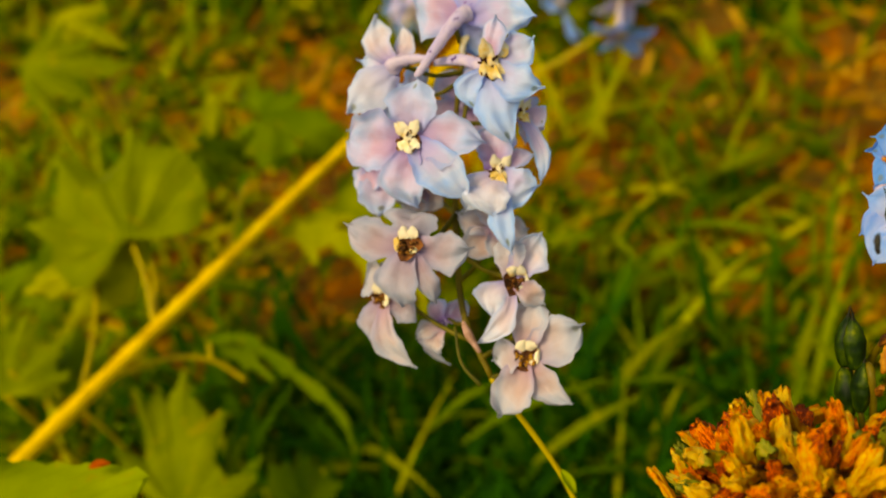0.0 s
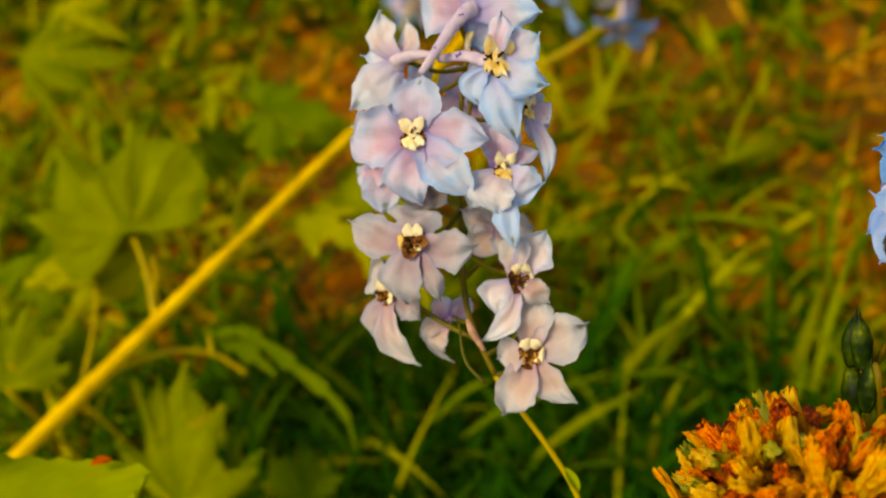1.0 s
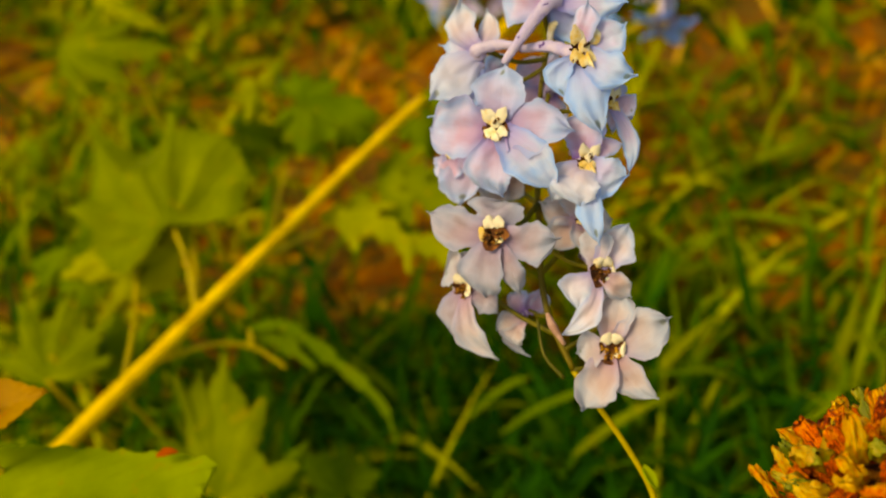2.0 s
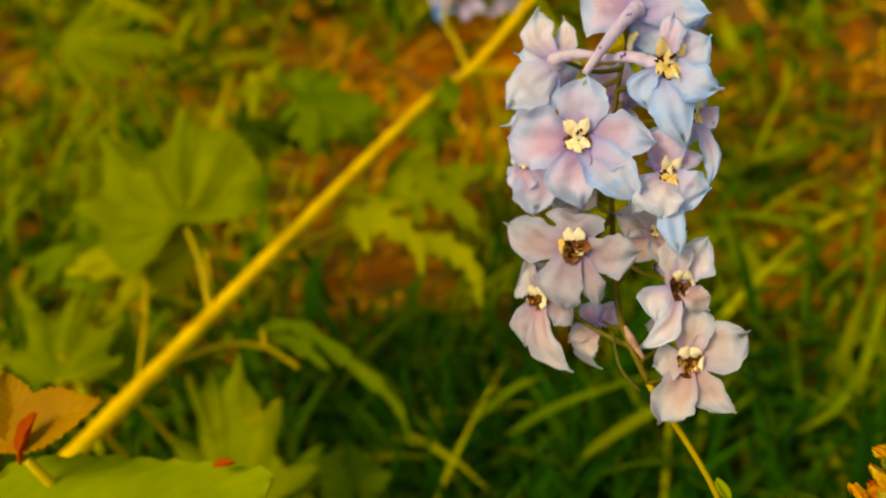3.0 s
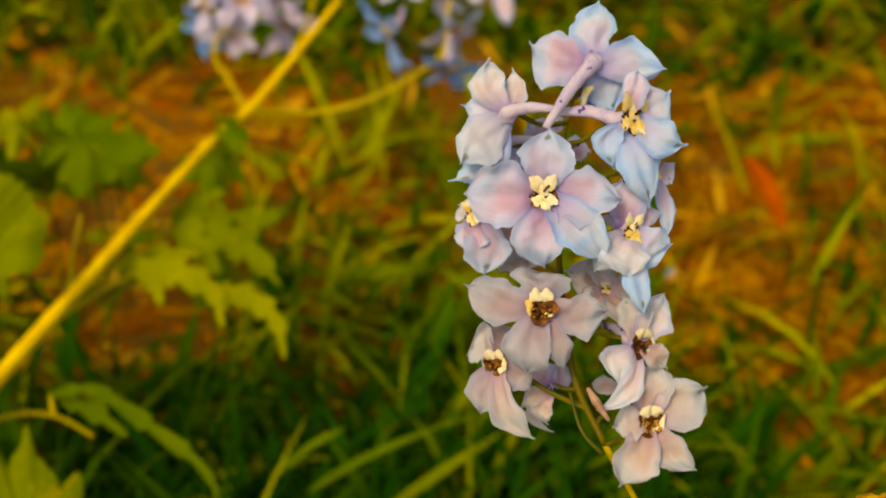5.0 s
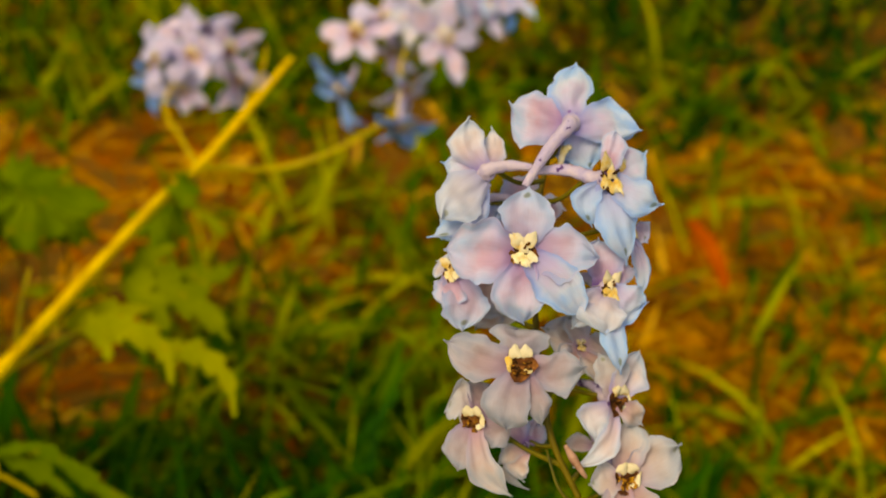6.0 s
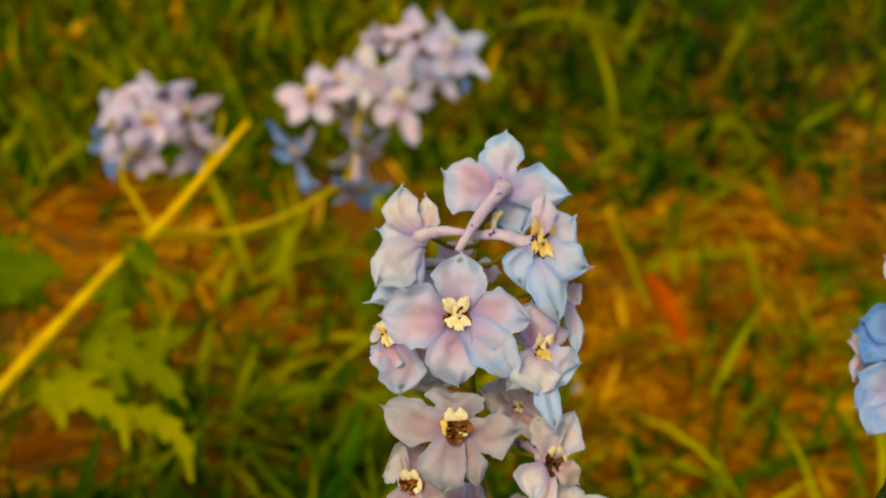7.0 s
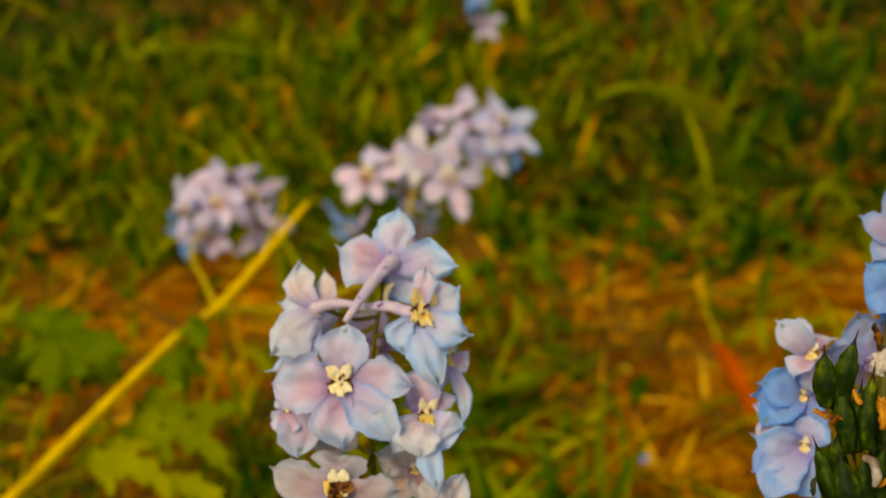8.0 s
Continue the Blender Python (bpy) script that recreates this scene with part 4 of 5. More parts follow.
def back_plant():
    RB = random.Random(5)
    root = (-0.40, -0.03, -0.02)
    plant = empty("leaning_delphinium", root)
    tagged(plant, "leaning delphinium with thick yellow stalk and lavender flower clusters", "flower")
    stalk = [root, (-0.2800, 0.0000, 0.1746), (-0.2605, 0.0500, 0.1782), (-0.2410, 0.1000, 0.1816), (-0.2215, 0.1500, 0.1849), (-0.2019, 0.2000, 0.1881), (-0.1822, 0.2500, 0.1912), (-0.1646, 0.2950, 0.1935), (-0.1468, 0.3451, 0.1935),
             (-0.1314, 0.3990, 0.1834), (-0.1100, 0.4382, 0.1946), (-0.0766, 0.4730, 0.2251)]
    part("stalk", tube("stalk", stalk, [0.0054, 0.0046, 0.0043, 0.0043, 0.0040, 0.0038, 0.0035, 0.0034, 0.0033, 0.0035, 0.0028, 0.0019], YELLOW_STEM, 12, 10, 0.07), plant, None, "thick ribbed yellow stalk")
    n1 = stalk[9]
    arms = [
        ([n1, (-0.0897, 0.4204, 0.1704), (-0.0535, 0.4272, 0.1784), (-0.0242, 0.4382, 0.1917), (-0.0074, 0.4496, 0.2028), (-0.0019, 0.4742, 0.2325), (0.0345, 0.5015, 0.2626)], [0.0024, 0.0022, 0.002, 0.0019, 0.0017, 0.0014, 0.001]),
        ([n1, (-0.1464, 0.4359, 0.1828), (-0.1602, 0.4641, 0.1924), (-0.1454, 0.4952, 0.2129), (-0.1413, 0.5092, 0.2254)], [0.002, 0.0016, 0.0013, 0.0012, 0.001]),
    ]
    for pts, radii in arms:
        part("branch", tube("branch", pts, radii, BRANCH, 8, 8), plant, None, "thin olive flowering branch")
    part("side_shoot", tube("side_shoot", [stalk[-2], (-0.0955, 0.4647, 0.2185), (-0.0935, 0.4786, 0.2304)], [0.0012, 0.001, 0.0007], BRANCH, 6, 5), plant)
    up = Vector((0.0000, 0.6428, 0.7660))

    def cluster(rows, joint):
        for at, ahead, roll, size, material in rows:
            floret(plant, at, ahead, roll, size * 1.42, joint, RB, material, 0.95, up)

    a_joint = arms[1][0][3]
    cluster([
        ((-0.1426, 0.4839, 0.2172), (0.0000, -0.6983, 0.7158), 0, 0.92, PETAL_FAR), ((-0.1661, 0.4905, 0.2117), (-0.8000, -0.4596, 0.3857), 0, 0.85, PETAL_FAR),
        ((-0.1208, 0.4897, 0.2203), (0.5970, -0.5458, 0.5879), 10, 0.9, PETAL_FAR), ((-0.1371, 0.5072, 0.2286), (0.1010, 0.2749, 0.9562), 0, 0.85, PETAL_FAR),
        ((-0.1155, 0.4843, 0.2019), (0.7379, -0.6748, 0.0158), 0, 0.8, PETAL_FAR), ((-0.1693, 0.4905, 0.1947), (-0.7379, -0.6618, -0.1327), 0, 0.75, PETAL_BLUE),
        ((-0.1493, 0.4819, 0.1960), (-0.1005, -0.9912, -0.0867), 20, 0.75, PETAL_FAR), ((-0.1447, 0.5128, 0.2195), (0.0000, -0.3089, 0.9511), 10, 0.8, PETAL_FAR)], a_joint)
    b_joint = arms[0][0][5]
    b_top = arms[0][0][6]
    cluster([
        ((-0.0339, 0.4775, 0.2418), (-0.3289, -0.6594, 0.6760), 0, 0.95, PETAL_FAR), ((0.0056, 0.4744, 0.2563), (-0.0497, -0.6974, 0.7149), 15, 0.9, PETAL_WHITE),
        ((0.0205, 0.4655, 0.2454), (0.1959, -0.7817, 0.5920), -10, 1.0, PETAL_FAR), ((-0.0149, 0.4960, 0.2430), (-0.3841, -0.2593, 0.8861), 0, 0.8, PETAL_FAR),
        ((-0.0088, 0.4906, 0.2246), (-0.3586, -0.9188, -0.1652), 0, 0.7, PETAL_FAR)], b_joint)
    cluster([
        ((0.0363, 0.5074, 0.2725), (0.0000, -0.3089, 0.9511), 0, 0.95, PETAL_FAR), ((0.0177, 0.5136, 0.2675), (-0.6470, -0.0664, 0.7596), 0, 0.9, PETAL_FAR),
        ((0.0573, 0.5024, 0.2691), (0.5185, -0.5022, 0.6921), 10, 0.95, PETAL_SKY), ((0.0492, 0.4897, 0.2578), (0.3885, -0.8569, 0.3387), 0, 0.85, PETAL_FAR),
        ((0.0665, 0.5062, 0.2554), (0.9487, -0.2422, 0.2033), 0, 0.8, PETAL_BLUE), ((0.0029, 0.5227, 0.2571), (-0.8552, -0.0452, 0.5164), 0, 0.75, PETAL_FAR), ((0.0400, 0.5053, 0.2591), (0.0490, -0.6244, 0.7796), 25, 0.85, PETAL_SKY)], b_top)
    c_joint = arms[0][0][4]
    cluster([
        ((-0.0429, 0.4538, 0.2126), (-0.7171, -0.6588, -0.2273), 0, 0.80, PETAL_BLUE), ((-0.0050, 0.4384, 0.1962), (0.1048, -0.8474, -0.5206), 0, 0.85, PETAL_BLUE),
        ((-0.0017, 0.4612, 0.2117), (0.5976, -0.7356, -0.3189), 0, 0.75, PETAL)], c_joint)

    count = [0]

    def leaf(at, ahead, tip, size, lobes, depth, teeth, joint, material, droop=0.3, slim=0.0, span=310):
        count[0] += 1
        own = random.Random(100 + count[0])
        m = facing(at, ahead, 0, tip) @ pose(0, 0, 0, 0, 0, 90)
        lf = part("leaf", polar_leaf("leaf", size, lobes, depth, teeth, own, material, droop, span, 0.009, slim), plant, m)
        if joint is None:
            j = Vector((at[0] * 0.92 + root[0] * 0.08, at[1] + 0.03, -0.01))
            a, inv = Vector(at), m.inverted()
            mid = a.lerp(j, 0.4) + Vector((0, 0.02, 0.0))
            part("petiole", tube("petiole", [inv @ a, inv @ mid, inv @ j], [0.0009, 0.0010, 0.0013], GREEN_STEM, 7, 6), lf, m, "thin green leaf stalk")
        else:
            inv = m.inverted()
            a, j = Vector(at), Vector(joint)
            mid = (a + j) / 2 + Vector((0, 0, 0.012))
            part("petiole", tube("petiole", [inv @ a, inv @ mid, inv @ j], [0.0011, 0.0012, 0.0016], BRANCH, 7, 6), lf, m, "thin olive leaf stalk")

    # leaves along the stalk, from its foot upwards
    F = (0.0000, -0.4966, 0.8680)
    G = (0.0995, -0.2260, 0.9690)
    UPWARD = (0.0, 0.868, 0.4966)

    def palmate(at, lobes, body, teeth, joint, material, droop=0.12):
        count[0] += 1
        own = random.Random(100 + count[0])
        m = facing(at, F, 0, UPWARD) @ pose(0, 0, 0, 0, 0, 90)
        lf = part("leaf", lobed_leaf("leaf", lobes, body, teeth, own, material, droop), plant, m)
        inv = m.inverted()
        a, j = Vector(at), Vector(joint)
        part("petiole", tube("petiole", [inv @ a, inv @ ((a + j) / 2 + Vector((0, 0.004, 0.004))), inv @ j], [0.0012, 0.0013, 0.0017], BRANCH, 7, 6), lf, m, "thin olive leaf stalk")

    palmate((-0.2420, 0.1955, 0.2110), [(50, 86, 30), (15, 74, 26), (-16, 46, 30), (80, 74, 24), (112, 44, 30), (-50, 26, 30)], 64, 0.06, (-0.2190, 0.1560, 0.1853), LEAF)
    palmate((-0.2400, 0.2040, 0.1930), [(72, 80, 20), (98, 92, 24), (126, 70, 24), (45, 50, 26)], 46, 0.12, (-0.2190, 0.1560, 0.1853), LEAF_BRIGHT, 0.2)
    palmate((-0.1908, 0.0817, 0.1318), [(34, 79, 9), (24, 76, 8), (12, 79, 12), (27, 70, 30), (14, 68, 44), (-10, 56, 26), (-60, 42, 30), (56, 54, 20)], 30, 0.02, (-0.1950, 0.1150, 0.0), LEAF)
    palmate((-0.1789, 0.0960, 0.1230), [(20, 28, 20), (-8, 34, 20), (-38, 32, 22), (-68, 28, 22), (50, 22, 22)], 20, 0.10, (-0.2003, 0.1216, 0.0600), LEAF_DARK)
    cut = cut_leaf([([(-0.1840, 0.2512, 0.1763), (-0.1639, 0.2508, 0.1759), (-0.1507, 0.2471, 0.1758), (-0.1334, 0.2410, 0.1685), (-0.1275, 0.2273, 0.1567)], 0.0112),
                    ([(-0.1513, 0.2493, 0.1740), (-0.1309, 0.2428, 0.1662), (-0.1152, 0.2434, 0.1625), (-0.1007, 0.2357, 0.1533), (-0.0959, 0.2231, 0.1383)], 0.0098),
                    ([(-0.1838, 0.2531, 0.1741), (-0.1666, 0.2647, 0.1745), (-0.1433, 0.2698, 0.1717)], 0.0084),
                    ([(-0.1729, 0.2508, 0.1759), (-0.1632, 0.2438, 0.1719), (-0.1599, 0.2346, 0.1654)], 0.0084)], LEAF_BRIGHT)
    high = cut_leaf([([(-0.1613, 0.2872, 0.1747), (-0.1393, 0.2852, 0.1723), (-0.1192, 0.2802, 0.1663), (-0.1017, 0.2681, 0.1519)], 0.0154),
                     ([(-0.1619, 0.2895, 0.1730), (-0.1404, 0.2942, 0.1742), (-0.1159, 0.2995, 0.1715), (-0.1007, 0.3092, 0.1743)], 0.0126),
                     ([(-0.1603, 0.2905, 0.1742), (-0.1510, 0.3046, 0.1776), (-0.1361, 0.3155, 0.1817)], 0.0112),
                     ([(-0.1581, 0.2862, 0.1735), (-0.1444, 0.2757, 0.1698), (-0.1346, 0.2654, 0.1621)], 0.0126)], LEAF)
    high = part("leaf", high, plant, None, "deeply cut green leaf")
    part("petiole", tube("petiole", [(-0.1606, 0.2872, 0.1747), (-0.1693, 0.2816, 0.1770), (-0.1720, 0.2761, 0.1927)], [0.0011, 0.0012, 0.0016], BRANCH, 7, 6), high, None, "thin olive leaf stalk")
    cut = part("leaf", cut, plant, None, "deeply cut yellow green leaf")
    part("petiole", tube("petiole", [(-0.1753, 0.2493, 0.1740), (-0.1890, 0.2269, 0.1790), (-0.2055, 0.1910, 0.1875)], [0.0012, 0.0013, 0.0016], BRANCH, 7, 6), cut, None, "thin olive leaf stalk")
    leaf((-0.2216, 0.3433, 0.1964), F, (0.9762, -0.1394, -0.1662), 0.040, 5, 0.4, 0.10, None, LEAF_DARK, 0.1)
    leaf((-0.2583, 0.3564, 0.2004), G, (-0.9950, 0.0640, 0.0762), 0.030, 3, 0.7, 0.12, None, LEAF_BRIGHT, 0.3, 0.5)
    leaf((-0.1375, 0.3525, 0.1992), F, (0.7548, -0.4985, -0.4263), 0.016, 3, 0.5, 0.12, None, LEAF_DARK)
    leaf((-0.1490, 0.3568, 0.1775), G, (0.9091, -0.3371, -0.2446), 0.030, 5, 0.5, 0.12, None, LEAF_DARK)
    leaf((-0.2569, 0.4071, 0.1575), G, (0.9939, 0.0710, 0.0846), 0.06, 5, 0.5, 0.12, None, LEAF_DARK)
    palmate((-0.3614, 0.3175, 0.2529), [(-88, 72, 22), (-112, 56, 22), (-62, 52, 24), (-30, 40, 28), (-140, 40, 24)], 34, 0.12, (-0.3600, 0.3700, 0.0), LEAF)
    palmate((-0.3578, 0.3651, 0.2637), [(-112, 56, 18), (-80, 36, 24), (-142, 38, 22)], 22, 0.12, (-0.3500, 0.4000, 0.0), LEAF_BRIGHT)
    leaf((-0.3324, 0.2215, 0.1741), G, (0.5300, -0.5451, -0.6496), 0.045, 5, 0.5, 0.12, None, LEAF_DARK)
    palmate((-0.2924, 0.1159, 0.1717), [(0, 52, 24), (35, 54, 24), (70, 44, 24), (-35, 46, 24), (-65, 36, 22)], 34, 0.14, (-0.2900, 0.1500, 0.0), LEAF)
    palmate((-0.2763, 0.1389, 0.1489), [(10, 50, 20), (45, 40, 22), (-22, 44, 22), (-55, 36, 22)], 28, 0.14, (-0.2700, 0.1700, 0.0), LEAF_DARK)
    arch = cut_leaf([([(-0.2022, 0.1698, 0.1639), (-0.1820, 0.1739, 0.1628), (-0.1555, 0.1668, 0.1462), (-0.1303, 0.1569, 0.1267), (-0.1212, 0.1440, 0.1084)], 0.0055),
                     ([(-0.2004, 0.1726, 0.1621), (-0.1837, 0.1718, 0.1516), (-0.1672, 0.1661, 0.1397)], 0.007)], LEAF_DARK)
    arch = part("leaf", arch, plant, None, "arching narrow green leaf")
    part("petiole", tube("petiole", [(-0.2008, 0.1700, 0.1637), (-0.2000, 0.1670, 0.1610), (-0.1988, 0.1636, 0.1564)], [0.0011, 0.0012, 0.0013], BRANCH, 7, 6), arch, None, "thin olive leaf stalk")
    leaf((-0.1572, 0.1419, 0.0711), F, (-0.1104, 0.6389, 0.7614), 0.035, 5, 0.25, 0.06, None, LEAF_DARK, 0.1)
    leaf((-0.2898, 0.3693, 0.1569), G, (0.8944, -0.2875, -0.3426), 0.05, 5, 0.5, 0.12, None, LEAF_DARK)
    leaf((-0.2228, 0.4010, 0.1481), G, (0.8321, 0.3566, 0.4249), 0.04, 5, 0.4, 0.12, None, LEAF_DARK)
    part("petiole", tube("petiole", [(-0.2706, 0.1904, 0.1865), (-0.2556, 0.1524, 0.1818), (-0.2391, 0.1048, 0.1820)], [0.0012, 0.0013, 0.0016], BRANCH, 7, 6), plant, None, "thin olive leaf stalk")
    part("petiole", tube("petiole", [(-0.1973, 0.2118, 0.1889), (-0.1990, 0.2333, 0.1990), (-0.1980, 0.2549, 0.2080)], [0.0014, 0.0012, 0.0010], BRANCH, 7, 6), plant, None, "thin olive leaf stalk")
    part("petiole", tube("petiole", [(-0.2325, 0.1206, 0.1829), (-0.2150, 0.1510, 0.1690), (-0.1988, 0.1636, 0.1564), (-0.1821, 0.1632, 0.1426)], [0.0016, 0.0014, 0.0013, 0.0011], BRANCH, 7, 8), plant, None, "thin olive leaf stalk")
    return plant


back_plant()

# ---- toothed leaves in the foreground ----


def front_leaves():
    RL = random.Random(3)
    root = (-0.13, -0.03, -0.02)
    plant = empty("leafy_stem", root)
    tagged(plant, "low leafy plant with toothed green and rust leaves", "plant")
    top = Vector((-0.1555, -0.0551, 0.3256))
    part("stem", tube("stem", [root, (-0.125, -0.035, 0.15), top], [0.003, 0.0025, 0.0015], BRANCH, 8, 8), plant)

    def leaf(base, tip, ahead, width, material, label, **k):
        z = Vector(ahead).normalized()
        x = Vector(tip) - Vector(base)
        ln = x.length
        x = (x - z * x.dot(z)).normalized()
        m = Matrix.Translation(base) @ Matrix((x, z.cross(x), z)).transposed().to_4x4()
        part("leaf", long_leaf("leaf", ln, width, RL, material, **k), plant, m, label)

    leaf((-0.1723, -0.0636, 0.3146), (-0.0878, -0.0520, 0.3164), (0.0000, 0.1486, 0.9889), 0.038, LEAF_FRONT, "green toothed leaf", teeth=0.018, droop=0.02, fold=0.05, blunt=0.17)
    leaf((-0.1690, -0.0539, 0.3280), (-0.1330, -0.0424, 0.3396), (-0.2200, -0.4000, 0.8900), 0.019, LEAF_RUST, "rust brown toothed leaf", droop=0.04, blunt=1.25)
    leaf((-0.1058, -0.0426, 0.3148), (-0.0998, -0.0406, 0.3147), (0.0, -0.2, 0.98), 0.0026, LEAF_RED, "small folded red leaf", droop=0.05, fold=0.5, veins=3, blunt=1.0)
    leaf((-0.1585, -0.0528, 0.3262), (-0.1655, -0.0379, 0.3444), (0.4969, -0.5193, 0.6953), 0.014, LEAF_RUST, "rust brown toothed leaf", droop=0.10, blunt=0.9)
    leaf((-0.1545, -0.0592, 0.3293), (-0.1484, -0.0494, 0.3396), (-0.5970, -0.5458, 0.5879), 0.0055, LEAF_RED, "small folded red leaf", droop=0.05, fold=0.5, veins=3)


front_leaves()

# ---- dried flower head ----


def husk_mesh(length, width, rs, material):
    """A shrivelled, pleated, tubular petal along +Z with a torn mouth."""
    n, k = 15, 18
    verts, faces, uvs = [], [], []
    bx, by = rs.uniform(-0.4, 0.4), rs.uniform(-0.4, 0.4)
    ph, fl, seed = rs.uniform(0, 6), rs.randint(2, 5), rs.uniform(0, 90)
    flare, twist = rs.uniform(-0.7, 0.35), rs.uniform(-2.5, 2.5)
    for i in range(n):
        u = i / (n - 1)
        r = width / 2 * (0.34 + 0.66 * math.sin(math.pi * min(1, u * 0.78 + 0.08)) + flare * max(0, u - 0.7) * 1.4)
        for j in range(k):
            a = 6.2832 * j / k
            ca, sa = math.cos(a), math.sin(a)
            rr = r * (1 + 0.26 * math.sin(fl * a + ph + twist * u) + 0.6 * noise.noise(Vector((ca * 1.6 + seed, sa * 1.6, u * 4))) + 0.62 * noise.noise(Vector((ca * 4 + seed, sa * 4, u * 9))))
            torn = length * 0.16 * noise.noise(Vector((ca * 3, sa * 3, seed))) * (u > 0.75)
            if i == n - 1:
                rr *= 0.45
            verts.append((rr * ca + bx * length * u * u, 0.72 * rr * sa + by * length * u * u, length * u - (0.14 * length if i == n - 1 else 0) + torn))
            uvs.append((u, j / k))
    for i in range(n - 1):
        for j in range(k):
            a, b = i * k + j, i * k + (j + 1) % k
            faces.append((a, b, b + k, a + k))
    faces.append(tuple(range((n - 1) * k, n * k)))
    faces.append(tuple(range(k))[::-1])
    return mesh_of("dried_floret", verts, faces, material, uvs)


def dried_head():
    rs = random.Random(21)
    c = Vector((0.0956, -0.0756, 0.3508))
    base = (c.x + 0.01, c.y + 0.02, -0.02)
    thing = empty("dried_flower_head", base)
    tagged(thing, "withered orange brown flower head with crumpled florets", "dried flower")
    part("stem", tube("stem", [base, (c.x + 0.006, c.y + 0.012, 0.18), c], [0.004, 0.0035, 0.003], BRANCH, 9, 8), thing)
    core = []
    bm = bmesh.new()
    bmesh.ops.create_icosphere(bm, subdivisions=3, radius=0.0190)
    for v in bm.verts:
        v.co *= 1 + 0.12 * noise.noise(v.co * 160)
        v.co.z *= 0.68
    me = bpy.data.meshes.new("core")
    bm.to_mesh(me)
    bm.free()
    me.materials.append(BRACT)
    part("core", me, thing, Matrix.Translation(c), "brown chaffy core")
    kinds = [husk_mesh(0.0105 * rs.uniform(0.5, 1.3), 0.0039 * rs.uniform(0.6, 1.3), rs, HUSK) for _ in range(40)]
    greens = [husk_mesh(0.0115 * rs.uniform(0.8, 1.2), 0.0040 * rs.uniform(0.8, 1.1), rs, HUSK_GREEN) for _ in range(6)]
    n = 300
    for i in range(n):
        z = 1 - 1.3 * (i + 0.5) / n
        a = i * 2.39996
        r = math.sqrt(max(0, 1 - z * z))
        d = Vector((r * math.cos(a), r * math.sin(a), z))
        d = (d + Vector([rs.uniform(-0.28, 0.28) for _ in range(3)])).normalized()
        at = c + Vector((d.x * 0.0215, d.y * 0.0215, d.z * 0.0165)) * rs.uniform(0.85, 1.08)
        way = (d + Vector([rs.uniform(-0.85, 0.85) for _ in range(3)])).normalized()
        me = rs.choice(greens) if rs.random() < 0.13 else rs.choice(kinds)
        part("dried_floret", me, thing, facing(at, way, rs.uniform(0, 360)))
    return thing


dried_head()

# ---- delphinium going to seed ----


def pod_mesh(length, width, rs):
    """A pointed follicle along +Z with a seam, faint ribs and a thin beak."""
    n, k = 24, 16
    verts, faces, uvs = [], [], []
    bx, by, seed = rs.uniform(-0.16, 0.16), rs.uniform(-0.12, 0.12), rs.uniform(0, 50)
    fat = rs.uniform(0.38, 0.55)
    for i in range(n):
        u = i / (n - 1)
        r = width / 2 * float(np.interp(u, (0, 0.10, 0.3, fat, 0.7, 0.80, 0.86, 1.0), (0.45, 0.7, 0.95, 1.0, 0.62, 0.26, 0.10, 0.03)))
        for j in range(k):
            a = 6.2832 * j / k
            seam = math.exp(-(((a - 3.1416) * 2.6) ** 2))
            rr = r * (1 + 0.22 * seam - 0.10 * math.cos(2 * a) + 0.09 * noise.noise(Vector((math.cos(a) * 2, math.sin(a) * 2, u * 7 + seed))) + 0.02 * math.sin(30 * u))
            verts.append((rr * math.cos(a) + bx * length * u * u, rr * 0.8 * math.sin(a) + by * length * u * u, length * u))
            uvs.append((u, j / k))
    for i in range(n - 1):
        for j in range(k):
            a, b = i * k + j, i * k + (j + 1) % k
            faces.append((a, b, b + k, a + k))
    faces += [tuple(range((n - 1) * k, n * k)), tuple(range(k))[::-1]]
    return mesh_of("seed_pod", verts, faces, POD, uvs)


